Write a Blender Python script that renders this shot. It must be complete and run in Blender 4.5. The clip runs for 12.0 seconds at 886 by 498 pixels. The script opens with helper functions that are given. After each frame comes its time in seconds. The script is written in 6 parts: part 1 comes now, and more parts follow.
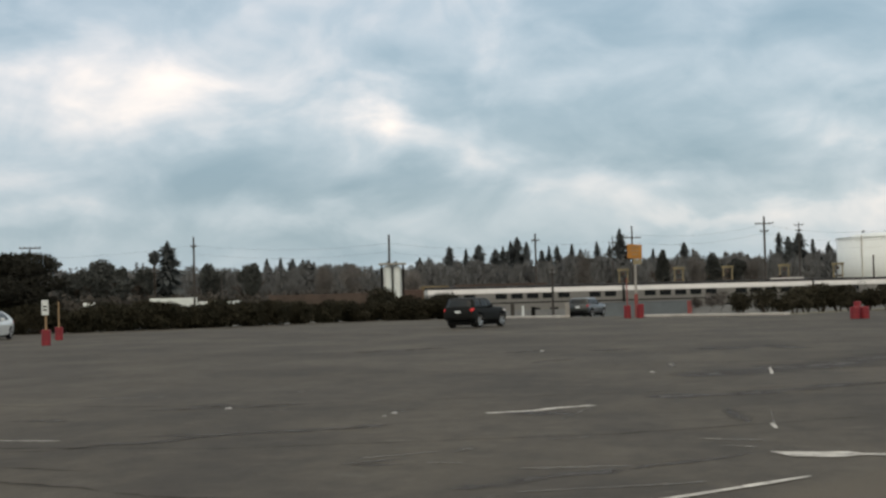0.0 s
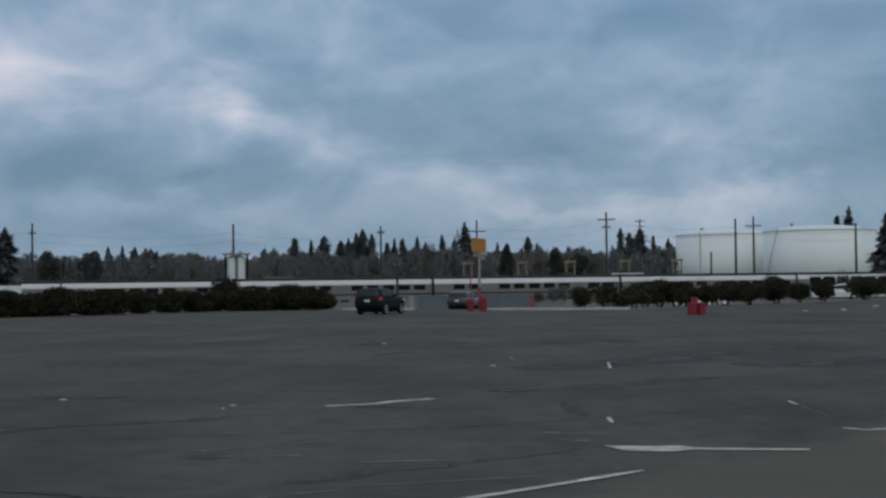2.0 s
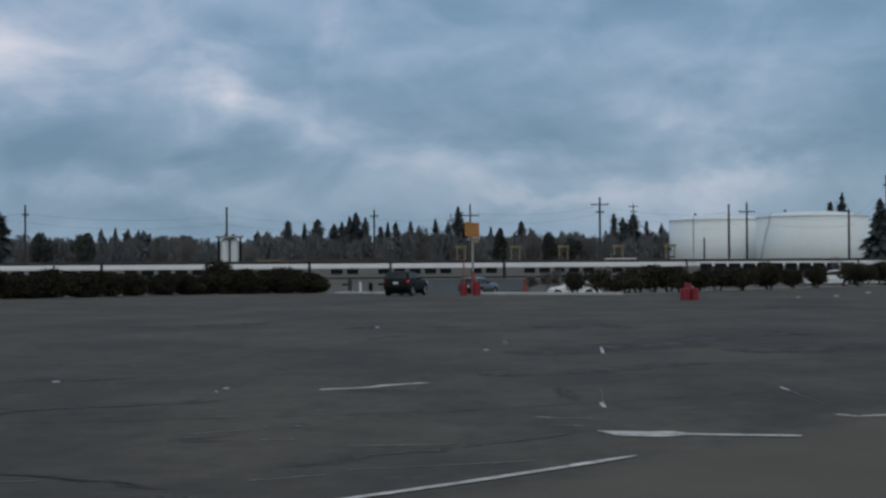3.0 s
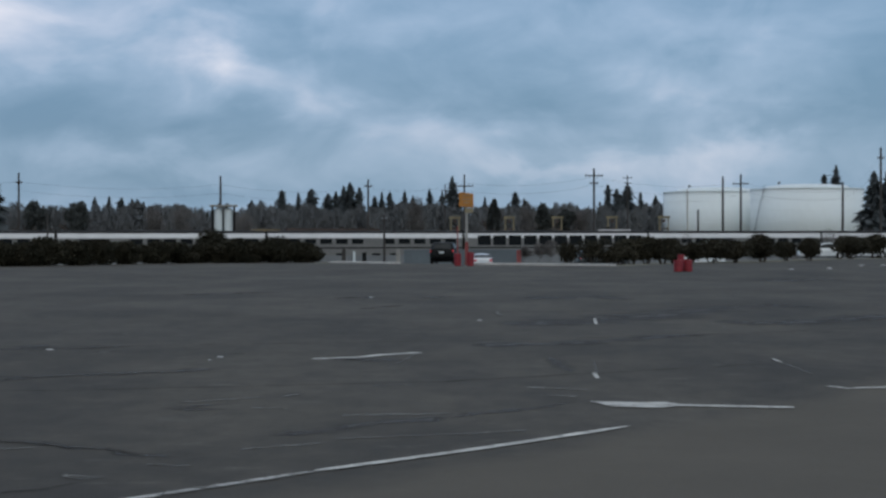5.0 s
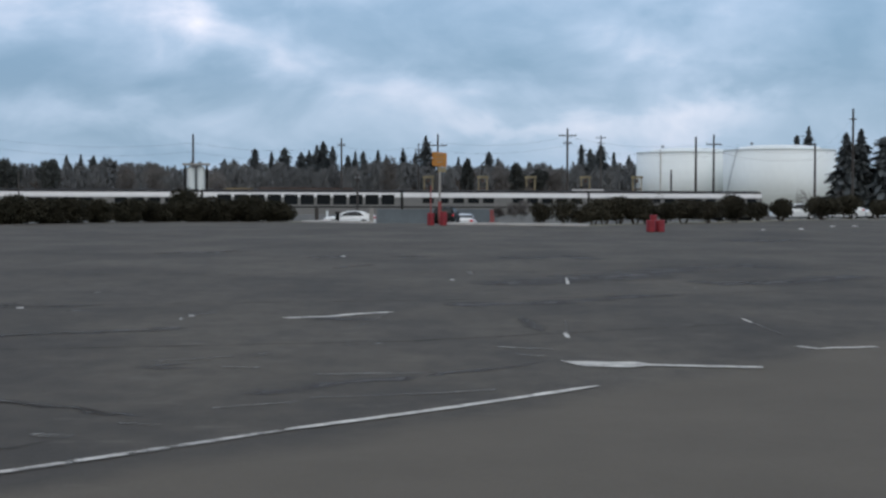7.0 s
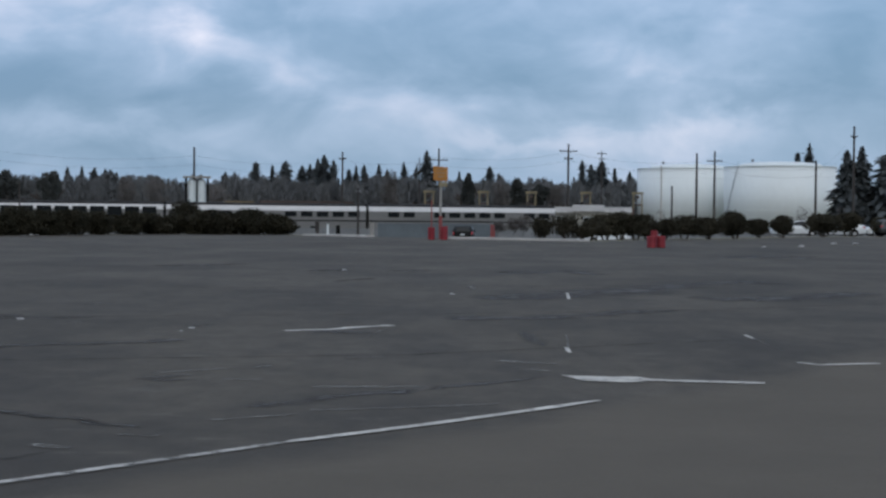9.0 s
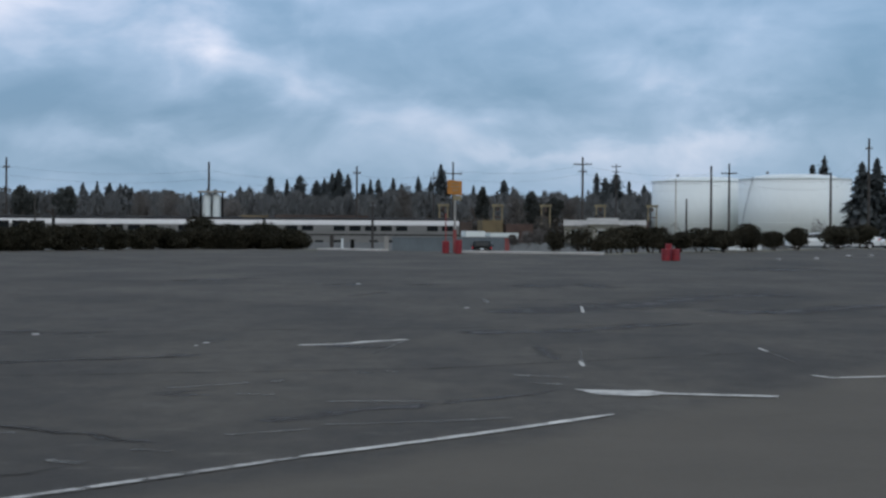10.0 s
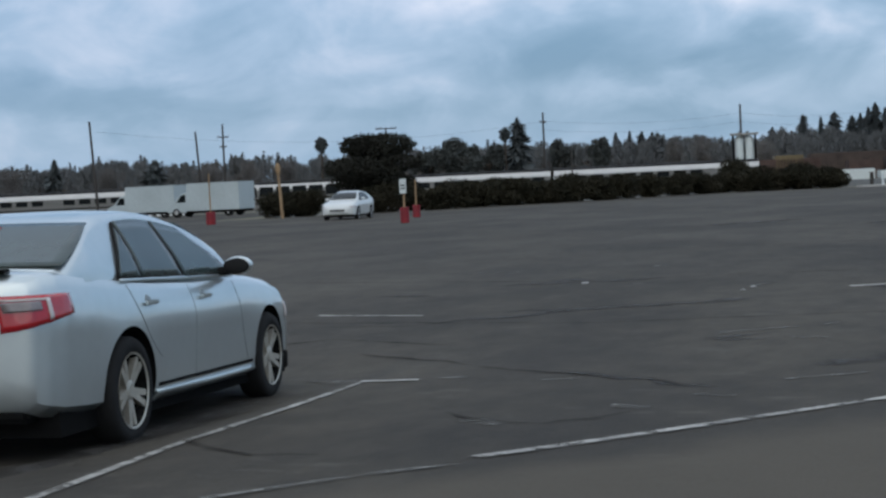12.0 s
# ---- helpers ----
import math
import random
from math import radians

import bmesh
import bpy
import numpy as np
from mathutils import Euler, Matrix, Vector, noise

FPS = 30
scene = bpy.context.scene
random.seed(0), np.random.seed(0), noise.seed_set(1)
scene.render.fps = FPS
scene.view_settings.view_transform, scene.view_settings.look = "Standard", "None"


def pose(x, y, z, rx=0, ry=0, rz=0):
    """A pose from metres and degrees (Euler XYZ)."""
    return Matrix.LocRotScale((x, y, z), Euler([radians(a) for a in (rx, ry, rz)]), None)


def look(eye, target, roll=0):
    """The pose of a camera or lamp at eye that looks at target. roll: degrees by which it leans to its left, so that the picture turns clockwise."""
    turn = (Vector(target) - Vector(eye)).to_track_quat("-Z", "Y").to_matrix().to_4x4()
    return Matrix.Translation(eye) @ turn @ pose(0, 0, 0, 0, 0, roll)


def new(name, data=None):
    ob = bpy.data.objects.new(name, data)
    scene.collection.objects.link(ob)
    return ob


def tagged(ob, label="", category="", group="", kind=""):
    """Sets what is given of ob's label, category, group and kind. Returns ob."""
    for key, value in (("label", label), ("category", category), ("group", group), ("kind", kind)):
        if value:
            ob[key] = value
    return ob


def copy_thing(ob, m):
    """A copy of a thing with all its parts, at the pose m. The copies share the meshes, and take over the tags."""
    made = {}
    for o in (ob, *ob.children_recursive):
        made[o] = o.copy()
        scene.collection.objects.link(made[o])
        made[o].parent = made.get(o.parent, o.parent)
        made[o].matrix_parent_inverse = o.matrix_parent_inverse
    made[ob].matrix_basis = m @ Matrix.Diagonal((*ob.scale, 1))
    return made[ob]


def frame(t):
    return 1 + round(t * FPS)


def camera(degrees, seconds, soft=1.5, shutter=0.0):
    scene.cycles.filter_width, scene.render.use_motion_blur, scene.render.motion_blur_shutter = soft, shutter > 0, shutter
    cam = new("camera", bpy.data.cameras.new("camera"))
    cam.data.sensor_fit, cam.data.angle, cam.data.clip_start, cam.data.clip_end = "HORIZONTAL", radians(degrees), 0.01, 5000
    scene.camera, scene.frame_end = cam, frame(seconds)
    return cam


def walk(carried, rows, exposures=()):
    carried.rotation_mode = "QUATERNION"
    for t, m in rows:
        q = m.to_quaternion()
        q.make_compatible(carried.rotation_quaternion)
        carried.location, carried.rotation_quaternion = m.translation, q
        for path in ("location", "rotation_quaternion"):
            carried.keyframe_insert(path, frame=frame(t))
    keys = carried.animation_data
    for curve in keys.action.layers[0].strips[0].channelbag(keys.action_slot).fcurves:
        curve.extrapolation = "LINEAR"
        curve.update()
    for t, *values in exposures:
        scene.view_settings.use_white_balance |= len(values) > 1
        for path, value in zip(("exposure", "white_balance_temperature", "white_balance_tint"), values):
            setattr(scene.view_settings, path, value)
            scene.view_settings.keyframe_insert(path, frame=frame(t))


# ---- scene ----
cam = camera(31.3, 12.0, soft=2.6)


def view(x, y, z, yaw, pitch, roll):
    return pose(x, y, z, 90 + pitch, 0, yaw) @ pose(0, 0, 0, 0, 0, -roll)


# seconds, x, y, z, yaw, pitch, roll of the hand-held camera
PATH = [
    (0, -0.013, -0.044, 1.559, 6.051, 1.768, 1.470),
    (0.2, 0.000, -0.030, 1.568, 7.485, 1.401, 1.793),
    (0.5, 0.021, -0.018, 1.574, 4.861, 2.536, 1.240),
    (0.8, 0.015, -0.022, 1.573, 3.712, 1.942, 0.762),
    (1, 0.013, -0.031, 1.578, 2.910, 0.716, 0.758),
    (1.1, 0.011, -0.027, 1.577, 2.368, 0.333, 0.833),
    (1.5, 0.004, -0.022, 1.590, 0.411, 0.061, 0.644),
    (2, 0.025, -0.002, 1.572, 0.466, 1.365, 0.759),
    (2.5, 0.017, -0.001, 1.575, 0.252, 1.011, 0.525),
    (4.5, 0.036, 0.004, 1.577, 0.262, 0.488, 0.256),
    (5, 0.015, -0.007, 1.574, 0.010, -0.294, 0.090),
    (5.5, 0.022, -0.004, 1.569, 0.001, -0.670, -0.147),
    (6, 0.045, -0.004, 1.564, -0.208, -0.691, 0.564),
    (6.5, 0.033, -0.014, 1.566, -0.877, -1.401, 0.131),
    (7, 0.035, -0.008, 1.576, -0.956, -1.763, -0.120),
    (9, 0.020, 0.030, 1.561, -0.945, -1.232, -0.528),
    (9.5, 0.022, 0.039, 1.565, -0.933, -0.967, -0.274),
    (10, 0.033, 0.000, 1.570, -0.412, -0.744, -0.305),
    (10.5, 0.031, -0.011, 1.577, 0.053, -1.027, 0.105),
    (11, 0.026, 0.016, 1.572, 0.304, -0.895, 0.671),
    (11.3, -0.008, 0.023, 1.568, 4.272, -0.986, 1.12),
    (11.5, -0.039, 0.027, 1.574, 7.532, -1.232, 1.64),
    (11.7, -0.059, 0.034, 1.570, 11.103, -1.502, 2.206),
    (11.8, -0.080, 0.024, 1.570, 13.374, -1.516, 2.071),
    (11.9, -0.079, 0.008, 1.566, 15.931, -1.675, 2.014),
    (12, -0.092, 0.003, 1.573, 18.821, -2.343, 2.739),
]
EXPOSURE = [(0.0, 0.48, 8800, 8), (0.2, 0.10, 8800, 5), (0.4, -0.38, 8600, 3), (0.8, -0.54, 8200, 3), (1.0, -0.58, 7700, 3), (1.2, -0.38, 7300, 3), (1.5, -0.05, 7250, 3), (2.0, -0.27, 6700, 6), (2.5, -0.28, 6700, 6),
            (4.5, -0.11, 6580, 4), (5.5, 0.05, 6530, 7), (6.0, 0.19, 6530, 7), (6.5, 0.22, 6630, 8), (7.0, 0.36, 6850, 9), (9.0, 0.15, 6530, 9), (11.0, 0.16, 6580, 5), (12.0, 0.26, 6650, 6)]
walk(cam, [(r[0], view(*r[1:])) for r in PATH], EXPOSURE)

# ---- world and light: an overcast winter sky ----
SUN_ELEVATION, SUN_AZIMUTH = radians(32), radians(205)


BANKS = [(14.8, 7.5, 3.2, 1.6, 0.45), (8.1, 6.7, 1.6, 1.1, 1.0), (6.2, 5.6, 2.2, 1.1, 0.55), (1.7, 4.5, 3.0, 0.7, 0.45), (-1.8, 3.7, 2.2, 0.6, 0.5), (-3.2, 2.7, 2.4, 0.5, 0.7), (-10.2, 2.9, 2.6, 0.7, 0.40), (-12.8, 5.8, 3.4, 1.3, -0.15),
         (2.7, 7.9, 3.4, 0.9, 0.4), (12.0, 3.1, 4.6, 0.45, 0.45), (20.5, 7.6, 4.5, 1.3, 0.6), (22.0, 4.3, 3.5, 0.7, 0.30), (29.0, 2.2, 6.0, 0.6, 0.20),
         (-3.6, 5.3, 2.6, 0.9, -0.7), (-5.5, 3.6, 3.0, 0.5, -0.5), (8.5, 4.1, 2.4, 0.6, -0.4), (9.3, 1.9, 6.0, 0.5, -0.65), (14.0, 4.8, 3.4, 0.9, -0.4), (-11.0, 4.4, 4.4, 0.6, -0.75), (-7.5, 6.6, 3.0, 0.8, -0.35), (31.5, 3.6, 4.0, 0.8, -0.6), (21.0, 2.6, 5.0, 0.5, -0.4)]


def make_world():
    world = bpy.data.worlds.new("overcast_sky")
    scene.world = world
    world.use_nodes = True
    nt = world.node_tree
    nt.nodes.clear()
    N, L = nt.nodes.new, nt.links.new

    def math_node(op, a, b=None, c=None):
        n = N("ShaderNodeMath")
        n.operation = op
        for i, v in enumerate((a, b, c)):
            if v is None:
                continue
            if isinstance(v, (int, float)):
                n.inputs[i].default_value = v
            else:
                L(v, n.inputs[i])
        return n.outputs[0]

    out, bg = N("ShaderNodeOutputWorld"), N("ShaderNodeBackground")
    sky = N("ShaderNodeTexSky")
    sky.sky_type, sky.sun_disc = "NISHITA", False
    sky.sun_elevation, sky.sun_rotation = SUN_ELEVATION, SUN_AZIMUTH
    sky.air_density, sky.dust_density = 1.2, 2.0
    tc, sep = N("ShaderNodeTexCoord"), N("ShaderNodeSeparateXYZ")
    L(tc.outputs["Generated"], sep.inputs[0])
    up = math_node("MAXIMUM", sep.outputs[2], 0.0)

    def noise_at(vector, scale, detail, rough, dist):
        n = N("ShaderNodeTexNoise")
        n.inputs["Scale"].default_value, n.inputs["Detail"].default_value = scale, detail
        n.inputs["Roughness"].default_value, n.inputs["Distortion"].default_value = rough, dist
        L(vector, n.inputs["Vector"])
        return n.outputs[0]

    # a lumpy cloud deck, flattened towards the horizon
    comb = N("ShaderNodeCombineXYZ")
    L(sep.outputs[0], comb.inputs[0]), L(sep.outputs[1], comb.inputs[1])
    L(math_node("MULTIPLY", sep.outputs[2], 1.8), comb.inputs[2])
    big = noise_at(comb.outputs[0], 5.5, 7.0, 0.50, 0.35)
    mid = noise_at(comb.outputs[0], 13.0, 7.0, 0.52, 0.6)
    puff = math_node("ADD", math_node("MULTIPLY", big, 0.60), math_node("MULTIPLY", mid, 0.40))
    # cloud banks: azimuth, elevation, width, height (degrees), weight; billowed by the noise
    warp_a = noise_at(comb.outputs[0], 11.0, 6.0, 0.55, 0.5)
    shift = N("ShaderNodeMapping")
    shift.inputs["Location"].default_value = (5.2, 1.3, 0)
    L(comb.outputs[0], shift.inputs[0])
    warp_b = noise_at(shift.outputs[0], 12.0, 6.0, 0.55, 0.5)
    azim = math_node("MULTIPLY", math_node("ARCTAN2", math_node("MULTIPLY", sep.outputs[0], -1.0), sep.outputs[1]), 57.2958)
    elev = math_node("MULTIPLY", math_node("ARCSINE", sep.outputs[2]), 57.2958)
    azim = math_node("ADD", azim, math_node("MULTIPLY_ADD", warp_a, 7.0, -3.5))
    elev = math_node("ADD", elev, math_node("MULTIPLY_ADD", warp_b, 3.6, -1.8))
    place = N("ShaderNodeCombineXYZ")
    L(azim, place.inputs[0]), L(elev, place.inputs[1])
    total = puff
    for a, e, wa, we, amp in BANKS:
        sub, mul, dot = N("ShaderNodeVectorMath"), N("ShaderNodeVectorMath"), N("ShaderNodeVectorMath")
        sub.operation, mul.operation, dot.operation = "SUBTRACT", "MULTIPLY", "DOT_PRODUCT"
        sub.inputs[1].default_value, mul.inputs[1].default_value = (a, e, 0), (1 / wa, 1 / we, 0)
        L(place.outputs[0], sub.inputs[0]), L(sub.outputs[0], mul.inputs[0])
        L(mul.outputs[0], dot.inputs[0]), L(mul.outputs[0], dot.inputs[1])
        lump = math_node("EXPONENT", math_node("MULTIPLY", dot.outputs["Value"], -1.0))
        total = math_node("MULTIPLY_ADD", lump, amp * 0.20, total)
    ramp = N("ShaderNodeValToRGB")
    L(total, ramp.inputs[0])
    e = ramp.color_ramp.elements
    e[0].position, e[0].color = 0.33, (0.110, 0.215, 0.375, 1)
    e[1].position, e[1].color = 0.76, (0.700, 0.690, 0.820, 1)
    for pos, col in ((0.44, (0.170, 0.278, 0.452, 1)), (0.53, (0.252, 0.357, 0.545, 1)), (0.63, (0.410, 0.478, 0.660, 1))):
        k = ramp.color_ramp.elements.new(pos)
        k.color = col
    # paler towards the horizon
    hz = N("ShaderNodeMapRange")
    hz.inputs["From Min"].default_value, hz.inputs["From Max"].default_value = 0.0, 0.075
    hz.inputs["To Min"].default_value, hz.inputs["To Max"].default_value = 0.45, 0.0
    L(up, hz.inputs["Value"])
    pale = N("ShaderNodeMixRGB")
    pale.inputs[2].default_value = (0.29, 0.42, 0.56, 1)
    L(hz.outputs[0], pale.inputs[0]), L(ramp.outputs[0], pale.inputs[1])
    # the clear sky above the cloud adds its own tint
    tint = N("ShaderNodeMixRGB")
    tint.blend_type = "ADD"
    tint.inputs[0].default_value = 0.02
    L(pale.outputs[0], tint.inputs[1]), L(sky.outputs[0], tint.inputs[2])
    # an overcast sky is brightest overhead
    zen = N("ShaderNodeMapRange")
    zen.interpolation_type = "SMOOTHSTEP"
    zen.inputs["From Min"].default_value, zen.inputs["From Max"].default_value = 0.20, 0.78
    L(up, zen.inputs["Value"])
    over = N("ShaderNodeMixRGB")
    over.blend_type = "ADD"
    over.inputs[2].default_value = (0.34, 0.31, 0.275, 1)
    L(zen.outputs[0], over.inputs[0]), L(tint.outputs[0], over.inputs[1])
    L(over.outputs[0], bg.inputs["Color"])
    bg.inputs["Strength"].default_value = 1.0
    L(bg.outputs[0], out.inputs["Surface"])


make_world()
sun_data = bpy.data.lights.new("sun", "SUN")
sun_data.energy, sun_data.angle, sun_data.color = 0.5, radians(75), (1.0, 0.90, 0.77)
sun = new("sun", sun_data)
sun.matrix_world = look((60, -120, 110), (0, 0, 0))

# ---- materials ----


def mat(name, base, rough=0.7, metal=0.0, scale=4.0, amount=0.25, bump=0.0, stretch=(1, 1, 1), fine=None, second=None, random_tint=0.0, coat=0.0, emit=None, spec=0.5):
    """A procedural surface: a base colour that varies at two scales, with grain in the bump."""
    m = bpy.data.materials.new(name)
    m.use_nodes = True
    nt = m.node_tree
    N, L = nt.nodes.new, nt.links.new
    b = nt.nodes["Principled BSDF"]
    b.inputs["Roughness"].default_value, b.inputs["Metallic"].default_value = rough, metal
    b.inputs["Coat Weight"].default_value = coat
    b.inputs["Specular IOR Level"].default_value = spec
    tc, mp = N("ShaderNodeTexCoord"), N("ShaderNodeMapping")
    mp.inputs["Scale"].default_value = stretch
    L(tc.outputs["Object"], mp.inputs[0])
    n1, n2 = N("ShaderNodeTexNoise"), N("ShaderNodeTexNoise")
    for n, s in ((n1, scale), (n2, fine or scale * 9)):
        n.inputs["Scale"].default_value, n.inputs["Detail"].default_value = s, 5
        L(mp.outputs[0], n.inputs["Vector"])
    add = N("ShaderNodeMath")
    add.operation = "MULTIPLY_ADD"
    L(n1.outputs[0], add.inputs[0])
    add.inputs[1].default_value = 0.6
    half = N("ShaderNodeMath")
    half.operation = "MULTIPLY"
    half.inputs[1].default_value = 0.4
    L(n2.outputs[0], half.inputs[0]), L(half.outputs[0], add.inputs[2])
    ramp = N("ShaderNodeValToRGB")
    lo = [max(0.0, c * (1 - amount)) for c in base]
    hi = list(second) if second else [min(1.0, c * (1 + amount)) for c in base]
    ramp.color_ramp.elements[0].position, ramp.color_ramp.elements[0].color = 0.33, (*lo, 1)
    ramp.color_ramp.elements[1].position, ramp.color_ramp.elements[1].color = 0.67, (*hi, 1)
    L(add.outputs[0], ramp.inputs[0])
    col = ramp.outputs[0]
    if random_tint:
        info, val, hs = N("ShaderNodeObjectInfo"), N("ShaderNodeMapRange"), N("ShaderNodeHueSaturation")
        val.inputs["To Min"].default_value, val.inputs["To Max"].default_value = 1 - random_tint, 1 + random_tint
        L(info.outputs["Random"], val.inputs["Value"]), L(val.outputs[0], hs.inputs["Value"]), L(col, hs.inputs["Color"])
        col = hs.outputs[0]
    L(col, b.inputs["Base Color"])
    if bump:
        bp = N("ShaderNodeBump")
        bp.inputs["Strength"].default_value, bp.inputs["Distance"].default_value = bump, 0.02
        L(n2.outputs[0], bp.inputs["Height"]), L(bp.outputs[0], b.inputs["Normal"])
    if emit:
        b.inputs["Emission Color"].default_value, b.inputs["Emission Strength"].default_value = (*emit[:3], 1), emit[3]
    return m


def asphalt_material():
    """Old parking-lot asphalt: long faint streaks, oil-dark patches, sandy spots and a fine grit."""
    m = bpy.data.materials.new("worn_asphalt")
    m.use_nodes = True
    nt = m.node_tree
    N, L = nt.nodes.new, nt.links.new
    b = nt.nodes["Principled BSDF"]
    tc = N("ShaderNodeTexCoord")

    def noise_of(scale, stretch, detail=5, rough=0.55, turn=0.0):
        mp, n = N("ShaderNodeMapping"), N("ShaderNodeTexNoise")
        mp.inputs["Scale"].default_value = stretch
        mp.inputs["Rotation"].default_value = (0, 0, turn)
        L(tc.outputs["Object"], mp.inputs[0]), L(mp.outputs[0], n.inputs["Vector"])
        n.inputs["Scale"].default_value, n.inputs["Detail"].default_value, n.inputs["Roughness"].default_value = scale, detail, rough
        return n.outputs[0]

    def mix(kind, fac, a, c):
        n = N("ShaderNodeMixRGB")
        n.blend_type = kind
        for i, v in ((0, fac), (1, a), (2, c)):
            if isinstance(v, float):
                n.inputs[i].default_value = v
            elif isinstance(v, tuple):
                n.inputs[i].default_value = (*v, 1)
            else:
                L(v, n.inputs[i])
        return n.outputs[0]

    def ramp(src, lo, hi, a, c):
        n = N("ShaderNodeValToRGB")
        n.color_ramp.elements[0].position, n.color_ramp.elements[0].color = lo, (*a, 1)
        n.color_ramp.elements[1].position, n.color_ramp.elements[1].color = hi, (*c, 1)
        L(src, n.inputs[0])
        return n.outputs[0]

    base = ramp(noise_of(0.10, (1, 1, 1), 6, 0.6), 0.36, 0.64, (0.0460, 0.0388, 0.0284), (0.0736, 0.0633, 0.0484))
    blotch = ramp(noise_of(0.33, (1.1, 0.55, 1), 9, 0.62, 0.2), 0.40, 0.60, (0.66, 0.66, 0.67), (1.17, 1.17, 1.16))
    col = mix("MULTIPLY", 0.9, base, blotch)
    patch = ramp(noise_of(0.85, (1.2, 0.6, 1), 7, 0.62, 0.3), 0.56, 0.70, (1, 1, 1), (0.62, 0.62, 0.63))
    col = mix("MULTIPLY", 0.65, col, patch)
    band = ramp(noise_of(0.16, (0.40, 1.1, 1), 8, 0.66, 0.6), 0.56, 0.66, (1, 1, 1), (0.68, 0.68, 0.69))
    col = mix("MULTIPLY", 0.5, col, band)
    mottle = ramp(noise_of(2.6, (1.2, 0.6, 1), 6, 0.7, 0.1), 0.34, 0.68, (0.72, 0.72, 0.72), (1.26, 1.26, 1.26))
    col = mix("MULTIPLY", 0.8, col, mottle)
    sand = ramp(noise_of(1.6, (0.6, 1.1, 1), 8, 0.74), 0.58, 0.78, (0, 0, 0), (1, 1, 1))
    col = mix("MIX", sand, col, (0.122, 0.110, 0.089))
    # the driving lane beside the stalls was relaid in a browner, smoother mix
    sep = N("ShaderNodeSeparateXYZ")
    L(tc.outputs["Object"], sep.inputs[0])

    def calc(op, a, c=0.0, d=0.0):
        n = N("ShaderNodeMath")
        n.operation = op
        for i, v in enumerate((a, c, d)):
            if isinstance(v, float):
                n.inputs[i].default_value = v
            else:
                L(v, n.inputs[i])
        return n.outputs[0]

    side = calc("ADD", calc("MULTIPLY_ADD", sep.outputs[0], 0.818, -1.284), calc("MULTIPLY_ADD", sep.outputs[1], -0.574, 7.623))
    side = calc("ADD", side, calc("MULTIPLY_ADD", noise_of(0.9, (1, 1, 1), 5), 0.8, -0.45))
    lane = ramp(side, 0.0, 0.5, (0, 0, 0), (1, 1, 1))
    lane_col = ramp(noise_of(0.5, (1, 1, 1), 7, 0.65), 0.3, 0.7, (0.0753, 0.0629, 0.0451), (0.0964, 0.0806, 0.0590))
    near = ramp(calc("MULTIPLY", sep.outputs[1], 0.02), 0.34, 0.56, (0.85, 0.85, 0.85), (0, 0, 0))
    col = mix("MIX", mix("MULTIPLY", 1.0, lane, near), col, lane_col)
    grit = noise_of(60.0, (1, 1, 1), 3)
    col = mix("MULTIPLY", 0.5, col, ramp(grit, 0.3, 0.7, (0.72, 0.72, 0.72), (1.25, 1.25, 1.25)))
    L(col, b.inputs["Base Color"])
    b.inputs["Roughness"].default_value = 0.86
    b.inputs["Specular IOR Level"].default_value = 0.3
    bp = N("ShaderNodeBump")
    bp.inputs["Strength"].default_value, bp.inputs["Distance"].default_value = 0.25, 0.01
    L(grit, bp.inputs["Height"]), L(bp.outputs[0], b.inputs["Normal"])
    return m


def worn(m, keep, soft, scale):
    """Lets the surface below show through where the layer has worn off: ragged along its edges, patchy within."""
    nt = m.node_tree
    N, L = nt.nodes.new, nt.links.new
    b, out = nt.nodes["Principled BSDF"], nt.nodes["Material Output"]
    tc, sep, noise = N("ShaderNodeTexCoord"), N("ShaderNodeSeparateXYZ"), N("ShaderNodeTexNoise")
    L(tc.outputs["UV"], sep.inputs[0]), L(tc.outputs["Object"], noise.inputs["Vector"])
    noise.inputs["Scale"].default_value, noise.inputs["Detail"].default_value, noise.inputs["Roughness"].default_value = scale, 6, 0.65

    def calc(op, a, c):
        n = N("ShaderNodeMath")
        n.operation = op
        for i, v in enumerate((a, c)):
            if isinstance(v, float):
                n.inputs[i].default_value = v
            else:
                L(v, n.inputs[i])
        return n.outputs[0]

    edge = calc("SUBTRACT", 1.0, calc("ABSOLUTE", calc("MULTIPLY", calc("SUBTRACT", sep.outputs[1], 0.5), 2.0), 0.0))
    edge = calc("MINIMUM", calc("MULTIPLY", edge, 1.0 / soft), 1.0)
    body = calc("ADD", calc("MULTIPLY", calc("SUBTRACT", noise.outputs[0], 0.5), 3.2), keep)
    cover = N("ShaderNodeClamp")
    L(calc("MULTIPLY", edge, body), cover.inputs["Value"])
    clear, mixer = N("ShaderNodeBsdfTransparent"), N("ShaderNodeMixShader")
    L(cover.outputs[0], mixer.inputs[0]), L(clear.outputs[0], mixer.inputs[1]), L(b.outputs[0], mixer.inputs[2])
    L(mixer.outputs[0], out.inputs["Surface"])
    return m


